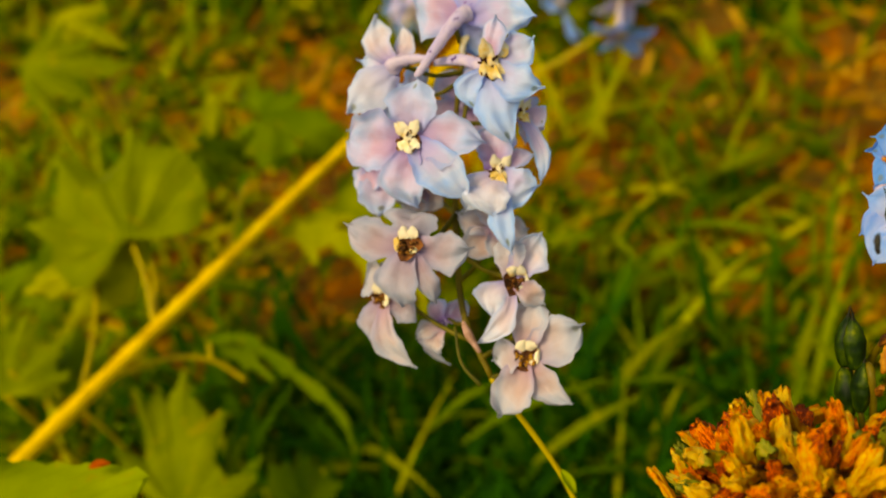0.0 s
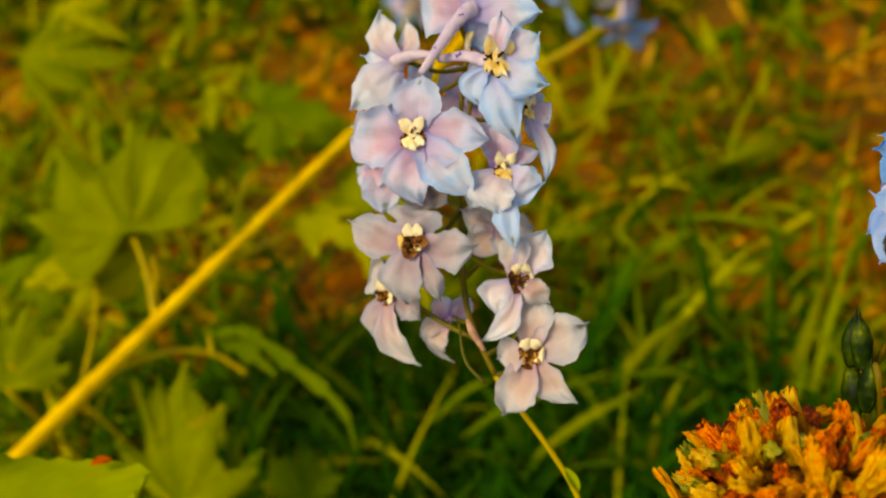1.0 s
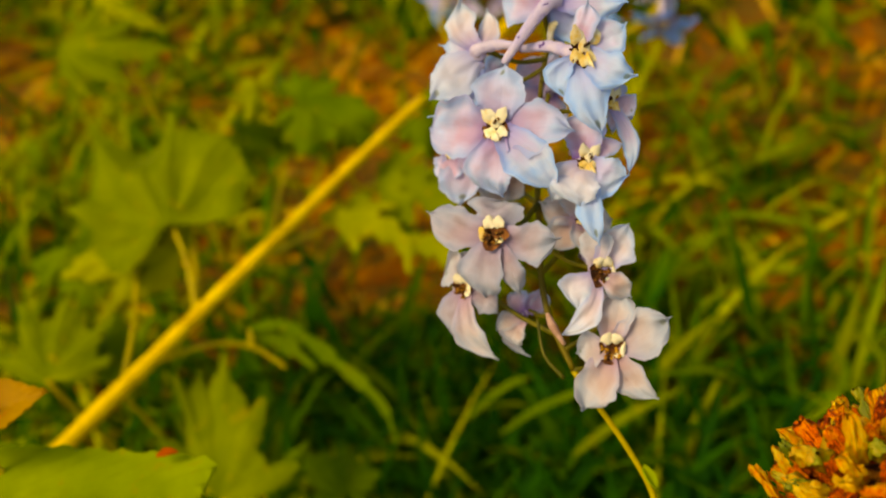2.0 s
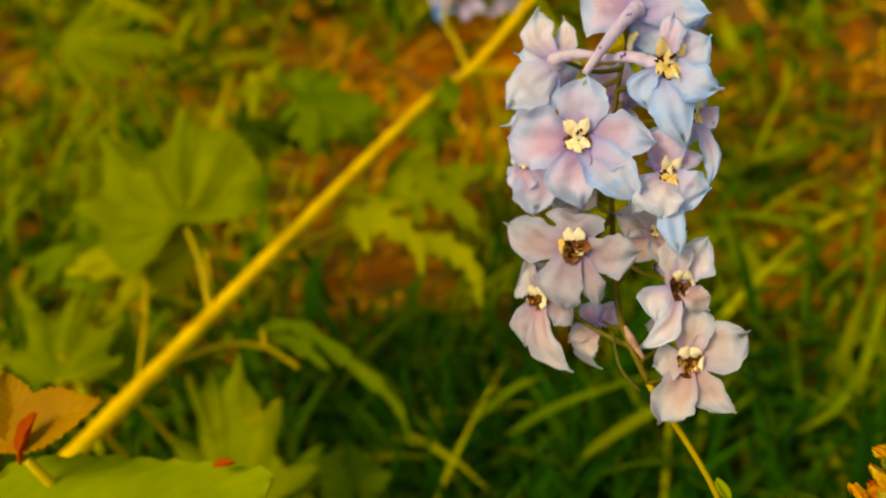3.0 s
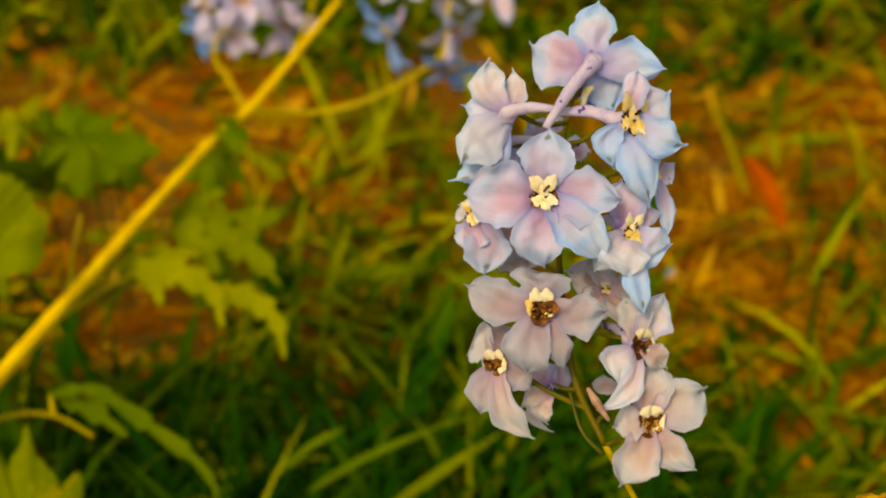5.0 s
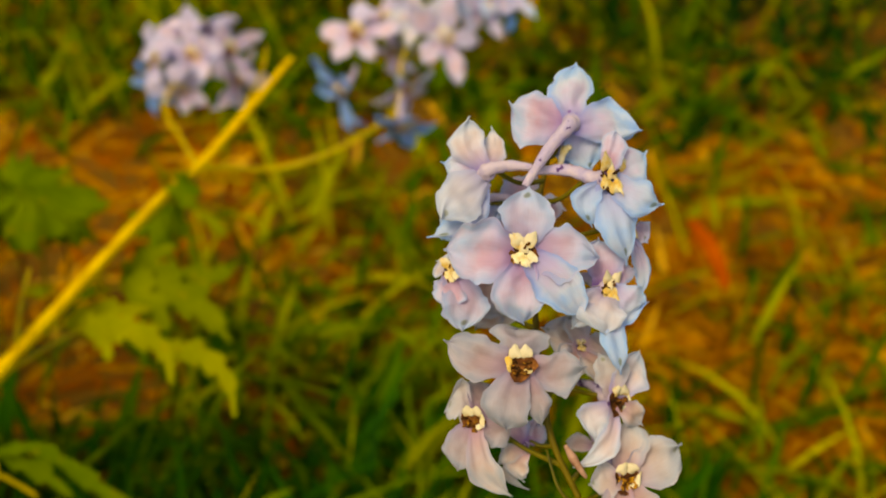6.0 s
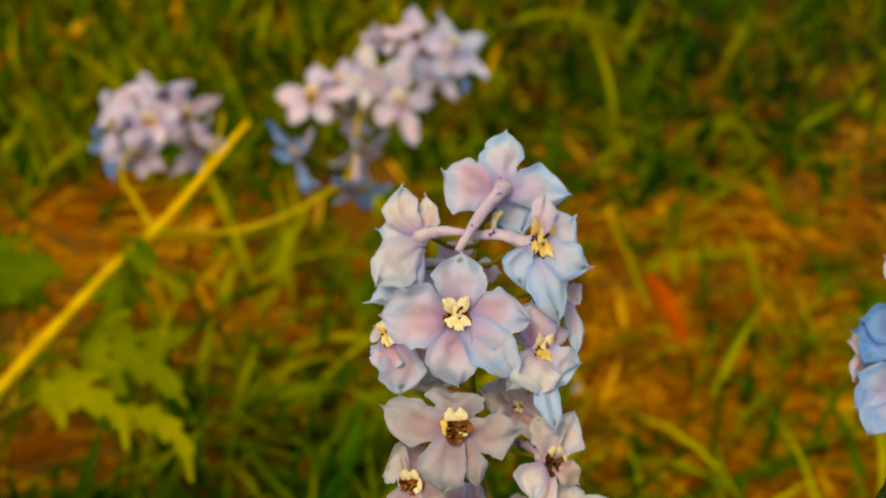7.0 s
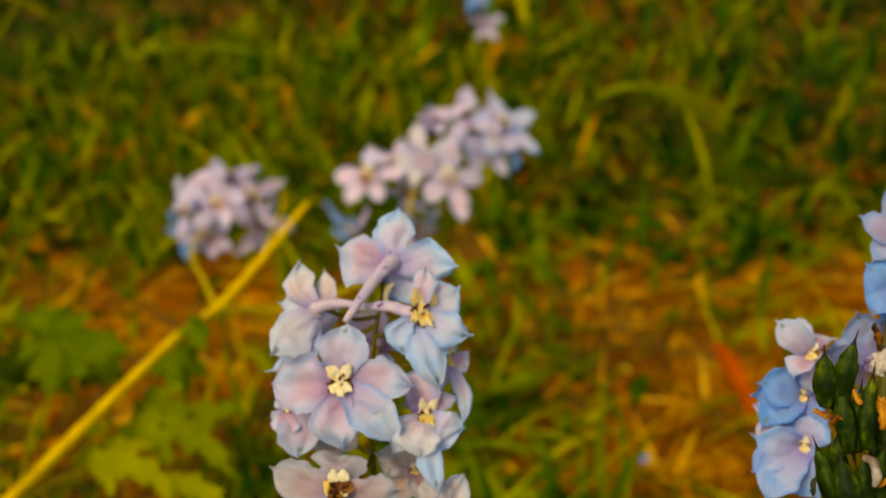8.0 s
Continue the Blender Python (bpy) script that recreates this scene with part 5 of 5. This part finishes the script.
def seed_spike():
    rs = random.Random(8)
    line = [(0.1563, 0.0505, 0.4471), (0.1533, 0.0308, 0.4166), (0.1482, 0.0123, 0.3878), (0.1455, -0.0045, 0.3622), (0.1449, -0.0248, 0.3305)]
    root = (line[-1][0] + 0.02, line[-1][1] + 0.04, -0.02)
    plant = empty("seeding_delphinium", root)
    tagged(plant, "delphinium going to seed with green pods and blue florets", "flower")
    part("stem", tube("stem", line + [((line[-1][0] + root[0]) / 2, (line[-1][1] + root[1]) / 2, 0.15), root], [0.0016, 0.002, 0.0023, 0.0025, 0.0027, 0.003, 0.0034], GREEN_STEM, 9, 8, 0.05), plant)
    up = Vector((0.0000, 0.6428, 0.7660))

    def f(centre, ahead, size, sepals, k, material, eye=0.75):
        bloom(plant, centre, ahead, size, sepals, line[k], rs, material, None, up, eye, 0.6)

    f((0.1289, 0.0170, 0.3975), (-0.5976, -0.3189, 0.7357), 0.9, [((0.1180, 0.0204, 0.4073), 9), ((0.1248, 0.0246, 0.4056), 8), ((0.1224, 0.0119, 0.3943), 9),
      ((0.1303, 0.0120, 0.3881), 10), ((0.1362, 0.0245, 0.3989), 10)], 2, PETAL)
    f((0.1281, 0.0163, 0.3841), (-0.6882, -0.3798, 0.6181), 0.95, [((0.1137, 0.0159, 0.3901), 12), ((0.1125, 0.0166, 0.3854), 9), ((0.1140, 0.0080, 0.3813), 12),
      ((0.1306, 0.0212, 0.3931), 12), ((0.1310, 0.0065, 0.3778), 12)], 2, PETAL_BLUE, 0.6)
    f((0.1272, 0.0077, 0.3741), (-0.5773, -0.6934, 0.4311), 0.95, [((0.1122, 0.0060, 0.3778), 13), ((0.1109, 0.0019, 0.3701), 9), ((0.1135, -0.0037, 0.3657), 14),
      ((0.1292, -0.0038, 0.3647), 15), ((0.1306, 0.0095, 0.3833), 11)], 3, PETAL_PERI, 0.6)
    f((0.1257, 0.0179, 0.3751), (-0.8137, 0.4453, -0.3736), 0.9, [((0.1153, 0.0201, 0.3796), 12), ((0.1168, 0.0144, 0.3689), 12), ((0.1290, 0.0237, 0.3857), 12),
      ((0.1312, 0.0100, 0.3662), 12), ((0.1353, 0.0161, 0.3774), 10)], 2, PETAL_FAR, 0.6)
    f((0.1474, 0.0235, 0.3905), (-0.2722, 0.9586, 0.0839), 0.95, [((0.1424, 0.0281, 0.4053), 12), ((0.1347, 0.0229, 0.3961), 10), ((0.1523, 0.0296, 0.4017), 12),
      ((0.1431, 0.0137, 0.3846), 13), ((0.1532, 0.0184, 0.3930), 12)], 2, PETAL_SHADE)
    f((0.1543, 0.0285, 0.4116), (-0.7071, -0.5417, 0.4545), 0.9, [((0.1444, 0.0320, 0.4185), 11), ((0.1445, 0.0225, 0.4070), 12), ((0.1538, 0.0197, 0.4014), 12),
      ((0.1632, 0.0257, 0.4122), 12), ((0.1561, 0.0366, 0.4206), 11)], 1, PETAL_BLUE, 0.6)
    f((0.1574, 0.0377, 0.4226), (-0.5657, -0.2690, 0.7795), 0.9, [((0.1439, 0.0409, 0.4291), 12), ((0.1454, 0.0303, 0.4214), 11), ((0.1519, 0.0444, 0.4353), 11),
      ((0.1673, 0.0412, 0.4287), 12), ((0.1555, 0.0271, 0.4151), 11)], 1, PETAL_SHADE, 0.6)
    return plant


def seed_stalk():
    rs = random.Random(9)
    line = [(0.1217, -0.0285, 0.4187), (0.1229, -0.0347, 0.4072), (0.1240, -0.0415, 0.3945), (0.1126, -0.0312, 0.3582), (0.1134, -0.0409, 0.3457)]
    root = (line[-1][0] + 0.02, line[-1][1] + 0.03, -0.02)
    plant = empty("seed_stalk", root)
    tagged(plant, "delphinium stalk with dark green seed pods and brown bracts", "seed head")
    part("stem", tube("stem", line + [((line[-1][0] + root[0]) / 2, (line[-1][1] + root[1]) / 2, 0.15), root], [0.0006, 0.0007, 0.0008, 0.0008, 0.0009, 0.0018, 0.003], OLIVE, 9, 8, 0.05), plant)
    pods = [
        ((0.1155, -0.0340, 0.4179), (0.1149, -0.0283, 0.4315), 0.0058), ((0.1186, -0.0346, 0.4190), (0.1194, -0.0274, 0.4348), 0.0052), ((0.1181, -0.0325, 0.4145), (0.1187, -0.0257, 0.4271), 0.0056),
        ((0.1194, -0.0406, 0.4102), (0.1186, -0.0331, 0.4254), 0.0056), ((0.1234, -0.0407, 0.4111), (0.1236, -0.0323, 0.4291), 0.0050), ((0.1225, -0.0383, 0.4084), (0.1225, -0.0302, 0.4234), 0.0056),
        ((0.1168, -0.0461, 0.3977), (0.1133, -0.0389, 0.4137), 0.0056), ((0.1194, -0.0490, 0.3977), (0.1179, -0.0426, 0.4126), 0.0060), ((0.1235, -0.0466, 0.3964), (0.1224, -0.0395, 0.4109), 0.0056),
        ((0.1267, -0.0448, 0.3973), (0.1275, -0.0378, 0.4127), 0.0052), ((0.1296, -0.0382, 0.4034), (0.1301, -0.0310, 0.4180), 0.0054), ((0.1304, -0.0434, 0.3961), (0.1311, -0.0365, 0.4101), 0.0056), ((0.1274, -0.0384, 0.4002), (0.1279, -0.0312, 0.4134), 0.0054), ((0.1202, -0.0391, 0.3992), (0.1190, -0.0317, 0.4130), 0.0056),
        ((0.1069, -0.0347, 0.3597), (0.1060, -0.0265, 0.3714), 0.0056), ((0.1089, -0.0366, 0.3607), (0.1092, -0.0281, 0.3721), 0.0056), ((0.1081, -0.0332, 0.3573), (0.1080, -0.0247, 0.3679), 0.0052),
        ((0.1080, -0.0414, 0.3509), (0.1066, -0.0336, 0.3622), 0.0054), ((0.1100, -0.0424, 0.3530), (0.1106, -0.0339, 0.3644), 0.0056)]
    axis = spline(line, 12)
    for at, tip, wd in pods:
        ahead = Vector(tip) - Vector(at)
        m = facing(at, ahead, rs.uniform(0, 360))
        pod = part("seed_pod", pod_mesh(ahead.length, wd, rs), plant, m, "dark green pointed seed pod")
        a, inv = Vector(at), m.inverted()
        low = min(axis, key=lambda q: (q - a - Vector((0, 0, -0.008))).length)
        bow = (a + low) / 2 - ahead.normalized() * 0.003
        part("pedicel", tube("pedicel", [inv @ (a + ahead * 0.03), inv @ bow, inv @ low], [0.0007, 0.0006, 0.0007], OLIVE, 7, 5), pod, m, "short olive pod stalk")
    for at, ahead, ln, mt in (
        ((0.1110, -0.0383, 0.4203), (0.7926, -0.5374, -0.2881), 0.009, BRACT), ((0.1199, -0.0361, 0.4241), (0.1111, -0.9118, -0.3952), 0.006, BRACT), ((0.1140, -0.0419, 0.4191), (0.3419, -0.5519, 0.7606), 0.006, BRACT),
        ((0.1266, -0.0296, 0.4303), (0.1111, 0.2309, 0.9666), 0.009, BRACT), ((0.1255, -0.0462, 0.4050), (0.6155, -0.1550, 0.7728), 0.010, BRACT), ((0.1107, -0.0474, 0.4035), (-0.2481, -0.1714, 0.9535), 0.007, HUSK_DARK),
        ((0.1262, -0.0402, 0.4162), (0.2074, 0.1361, 0.9687), 0.010, BRACT), ((0.1138, -0.0346, 0.3667), (0.3586, -0.1652, 0.9188), 0.010, BRACT), ((0.1146, -0.0384, 0.3616), (0.1054, 0.1383, 0.9848), 0.011, BRACT),
        ((0.1139, -0.0417, 0.3578), (-0.2279, -0.4786, 0.8479), 0.009, BRACT),
    ):
        part("withered_bract", husk_mesh(ln * 0.7, ln * 0.2, rs, mt), plant, facing(at, ahead, rs.uniform(0, 360)), "shrivelled brown bract")
    curl = [(0.1217, -0.0442, 0.4114), (0.1233, -0.0458, 0.4114), (0.1241, -0.0473, 0.4084), (0.1234, -0.0484, 0.4065)]
    part("curled_petal", tube("curled_petal", curl, [0.0008, 0.0011, 0.0011, 0.0005], PAPER, 8, 5, 0.1), plant, None, "curled cream dried petal")
    part("papery_pod", husk_mesh(0.007, 0.004, rs, PAPER), plant, facing((0.1262, -0.0324, 0.4253), (0.1925, 0.4711, 0.8608)), "papery whitish dried petal")
    return plant


seed_spike()
seed_stalk()

# ---- things on the ground ----


def red_leaf():
    rs = random.Random(4)
    a, b = Vector((0.2214, 0.4943, 0.0923)), Vector((0.2310, 0.4409, 0.0520))
    z = Vector((0.2874, -0.2176, 0.9328))
    x = (b - a)
    ln = x.length
    x = (x - z * x.dot(z)).normalized()
    m = Matrix.Translation(a) @ Matrix((x, z.cross(x), z)).transposed().to_4x4()
    ob = new("fallen_leaf", long_leaf("fallen_leaf", ln, 0.020, rs, LEAF_RED, 0.02, 0.3, 0.05, 4, 24, 9))
    ob.matrix_world = m
    tagged(ob, "curled orange red fallen leaf on the grass", "leaf")


red_leaf()


def grass_blade(points, wide, material=LEAF, label="broad bright green arching grass blade"):
    """One broad arching grass blade with a folded midrib."""
    path = spline(points, 6)
    n = len(path)
    top, uvs = np.zeros((n, 5, 3)), np.zeros((n, 5, 2))
    view = Vector((0.0995, -0.2260, 0.9690))
    for i, p in enumerate(path):
        u = i / (n - 1)
        t = (path[min(i + 1, n - 1)] - path[max(i - 1, 0)]).normalized()
        side = t.cross(view).normalized()
        w = wide / 2 * max(0.05, min(1, 4 * u + 0.4) * (1 - u ** 3))
        for j in range(5):
            v = j / 2 - 1
            top[i, j] = p + side * (w * v) + view * (w * 0.35 * abs(v))
            uvs[i, j] = u, j / 4
    ob = new("grass_blade", shell("grass_blade", top, 0.0003, material, uvs))
    return tagged(ob, label, "grass", "broad grass blades")


for pts, wide in (
    ([(-0.1080, 0.2180, 0.0500), (-0.0810, 0.2170, 0.0800), (-0.0640, 0.2240, 0.0850)], 0.007),
    ([(-0.0860, 0.2080, 0.0500), (-0.0490, 0.2040, 0.0850), (0.0070, 0.2310, 0.0900)], 0.007),
    ([(-0.0400, 0.1960, 0.0500), (-0.0090, 0.1940, 0.0850), (0.0240, 0.2180, 0.0900)], 0.009),
    ([(-0.1050, 0.4160, 0.0000), (-0.0740, 0.3980, 0.0500), (-0.0430, 0.4000, 0.0600), (-0.0110, 0.4080, 0.0500)], 0.007),
    ([(-0.0820, 0.3590, 0.0500), (-0.0600, 0.3200, 0.0500), (-0.0380, 0.3070, 0.0300)], 0.005),
    ([(-0.1190, 0.3930, 0.0200), (-0.0760, 0.3500, 0.0500), (-0.0310, 0.3340, 0.0500)], 0.006),
    ([(0.0790, 0.2430, 0.0300), (0.1000, 0.2380, 0.0600), (0.1080, 0.2590, 0.0700), (0.0950, 0.2840, 0.0600)], 0.007),
    ([(0.1050, 0.2660, 0.0200), (0.1250, 0.2590, 0.0500), (0.1270, 0.2670, 0.0700), (0.1100, 0.2970, 0.0700)], 0.008),
    ([(0.1320, 0.3600, 0.0000), (0.1260, 0.3720, 0.0500), (0.1270, 0.4050, 0.0900)], 0.006),
    ([(0.0460, 0.5230, 0.0200), (0.0700, 0.5000, 0.0500), (0.1000, 0.5050, 0.0600)], 0.008),
    ([(0.1320, 0.2970, 0.0500), (0.1420, 0.2640, 0.0600), (0.1610, 0.2660, 0.0500)], 0.007),
    ([(0.2230, 1.1770, 0.0300), (0.2440, 1.0770, 0.0800), (0.2870, 1.0170, 0.0900), (0.3420, 0.9760, 0.0500)], 0.014),
    ([(0.0580, 0.5470, 0.0100), (0.0760, 0.5260, 0.0400), (0.1010, 0.5290, 0.0500)], 0.008),
    ([(0.1200, 0.9310, 0.0200), (0.1470, 0.8880, 0.0600), (0.1770, 0.8950, 0.0700)], 0.01),
    ([(0.1310, 0.4260, 0.0000), (0.1320, 0.4430, 0.0500), (0.1360, 0.4650, 0.0700)], 0.006),
    ([(-0.0830, 0.4310, 0.0200), (-0.0540, 0.4060, 0.0500), (-0.0150, 0.4120, 0.0500)], 0.006),
    ([(-0.0300, 0.3760, 0.0200), (-0.0010, 0.3670, 0.0500), (0.0420, 0.3710, 0.0500)], 0.007),
    ([(0.1468, 0.4035, 0.0000), (0.1481, 0.4319, 0.0300), (0.1470, 0.4715, 0.0600)], 0.005),
    ([(0.2643, 0.4554, 0.0000), (0.2774, 0.4729, 0.0300), (0.2929, 0.5025, 0.0500)], 0.004),
    ([(0.0968, 0.3086, 0.0000), (0.1122, 0.3734, -0.0207), (0.1306, 0.3818, -0.0091), (0.1420, 0.3758, -0.0216)], 0.010),
    ([(0.1174, 0.2998, 0.0000), (0.1174, 0.3565, -0.0203), (0.0987, 0.3691, 0.0039), (0.0816, 0.3910, 0.0151)], 0.009),
    ([(0.0084, 0.5408, 0.0000), (0.0507, 0.5113, 0.0367), (0.1028, 0.5345, 0.0421)], 0.009),
    ([(-0.0282, 0.3804, 0.0000), (-0.0046, 0.3965, 0.0136), (0.0265, 0.4099, 0.0162), (0.0462, 0.4080, 0.0049)], 0.010),
    ([(0.1193, 0.3858, 0.0000), (0.1207, 0.4518, 0.0020), (0.1205, 0.4706, 0.0493)], 0.009),
    ([(-0.0296, 0.4631, 0.0000), (-0.0090, 0.3543, 0.0931), (0.0155, 0.3294, 0.0856)], 0.010),
    ([(-0.0827, 0.4186, 0.0000), (-0.0524, 0.3565, 0.0870), (-0.0237, 0.3444, 0.1011)], 0.009),
    ([(0.0298, 0.5654, 0.0000), (0.0598, 0.4586, 0.0803), (0.0935, 0.4660, 0.0927)], 0.010),
    ([(0.1228, 0.9733, 0.0000), (0.1667, 0.8826, 0.1395), (0.2433, 0.8892, 0.1485), (0.3081, 0.9001, 0.1055)], 0.016),
    ([(-0.5619, 1.3369, 0.0000), (-0.3377, 0.9526, 0.1709), (-0.2391, 0.9584, 0.1774), (-0.1652, 0.9551, 0.1679)], 0.015),
    ([(0.4110, 0.8062, 0.0000), (0.4021, 0.6870, 0.1188), (0.4636, 0.7004, 0.1538)], 0.012),
    ([(0.3152, 0.9823, 0.0000), (0.2268, 0.8953, 0.1423), (0.2853, 0.8836, 0.1364), (0.3206, 0.8616, 0.1088)], 0.014),
    ([(-0.0947, 0.4035, 0.0000), (-0.0544, 0.3719, 0.0711), (-0.0166, 0.3756, 0.0754)], 0.010),
    ([(-0.0776, 0.3912, 0.0000), (-0.0575, 0.3263, 0.0389), (-0.0331, 0.2995, 0.0292)], 0.009),
    ([(-0.1212, 0.4224, 0.0000), (-0.0884, 0.3659, 0.0638), (-0.0575, 0.3454, 0.0616)], 0.010),
    ([(-0.1501, 0.4554, 0.0000), (-0.1145, 0.4079, 0.0695), (-0.0753, 0.4155, 0.0785)], 0.009),
    ([(-0.0936, 0.5200, 0.0000), (-0.0577, 0.4605, 0.0653), (-0.0370, 0.4711, 0.0780)], 0.010),
    ([(0.2124, 0.2444, 0.0000), (0.2417, 0.2737, -0.0015), (0.2665, 0.2925, 0.0208)], 0.012),
    ([(0.1648, 0.2921, 0.0000), (0.1871, 0.2714, -0.0043), (0.2082, 0.2504, -0.0071)], 0.008),
):
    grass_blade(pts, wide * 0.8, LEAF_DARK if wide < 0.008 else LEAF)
for pts in (
    [(-0.1402, 0.2180, 0.0000), (-0.1496, 0.2691, -0.0070), (-0.1453, 0.2871, 0.0367)],
    [(-0.1225, 0.2137, 0.0000), (-0.1259, 0.2620, -0.0154), (-0.1203, 0.2664, 0.0121)],
):
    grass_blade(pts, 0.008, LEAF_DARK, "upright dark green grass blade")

# Dead leaves, with extra bright flecks standing in for small highlights.
sward("dead_leaves", 1500, (-1.0, 1.0, 0.1, 1.9), lambda x, y: 0.8 - 0.8 * deep(x, y), (0.014, 0.045), (0.007, 0.018), (0.8, 1.6), STRAW, "crumpled orange dead leaves and painted glints on the ground", "dead leaves", 4, 0.5)


def far_floret():
    rs = random.Random(2)
    c = Vector((0.0546, 1.0314, 0.1795))
    foot = (c.x + 0.02, c.y + 0.03, -0.02)
    plant = empty("distant_delphinium", foot)
    tagged(plant, "small distant blue delphinium on a thin stem", "flower")
    part("stem", tube("stem", [foot, (c.x + 0.01, c.y + 0.015, c.z * 0.5), c], [0.003, 0.0025, 0.0015], BRANCH, 7, 6), plant)
    up = Vector((0.0000, 0.6428, 0.7660))
    floret(plant, c + Vector((0.0, -0.004, 0.0)), (0.1162, -0.9366, 0.3306), 0, 1.0, c, rs, PETAL, 0.6, up)
    floret(plant, (0.0516, 1.0435, 0.2023), (-0.2357, -0.5707, 0.7866), 0, 1.0, c, rs, PETAL_BLUE, 0.7, up)


far_floret()


def fallen_petal():
    rs = random.Random(6)
    at = Vector((0.1648, 0.4509, 0.0120))
    top, uvs = sepal_grid(0.010, 0.006, rs, 0.0005, 0.0008, 0.3, 1.0)
    ob = new("fallen_petal", shell("fallen_petal", top, 0.00013, PETAL_BLUE, uvs))
    ob.matrix_world = Matrix.Translation(at) @ pose(0, 0, 0, 15, -10, 40)
    tagged(ob, "pale blue petal fallen on the straw", "petal")


fallen_petal()
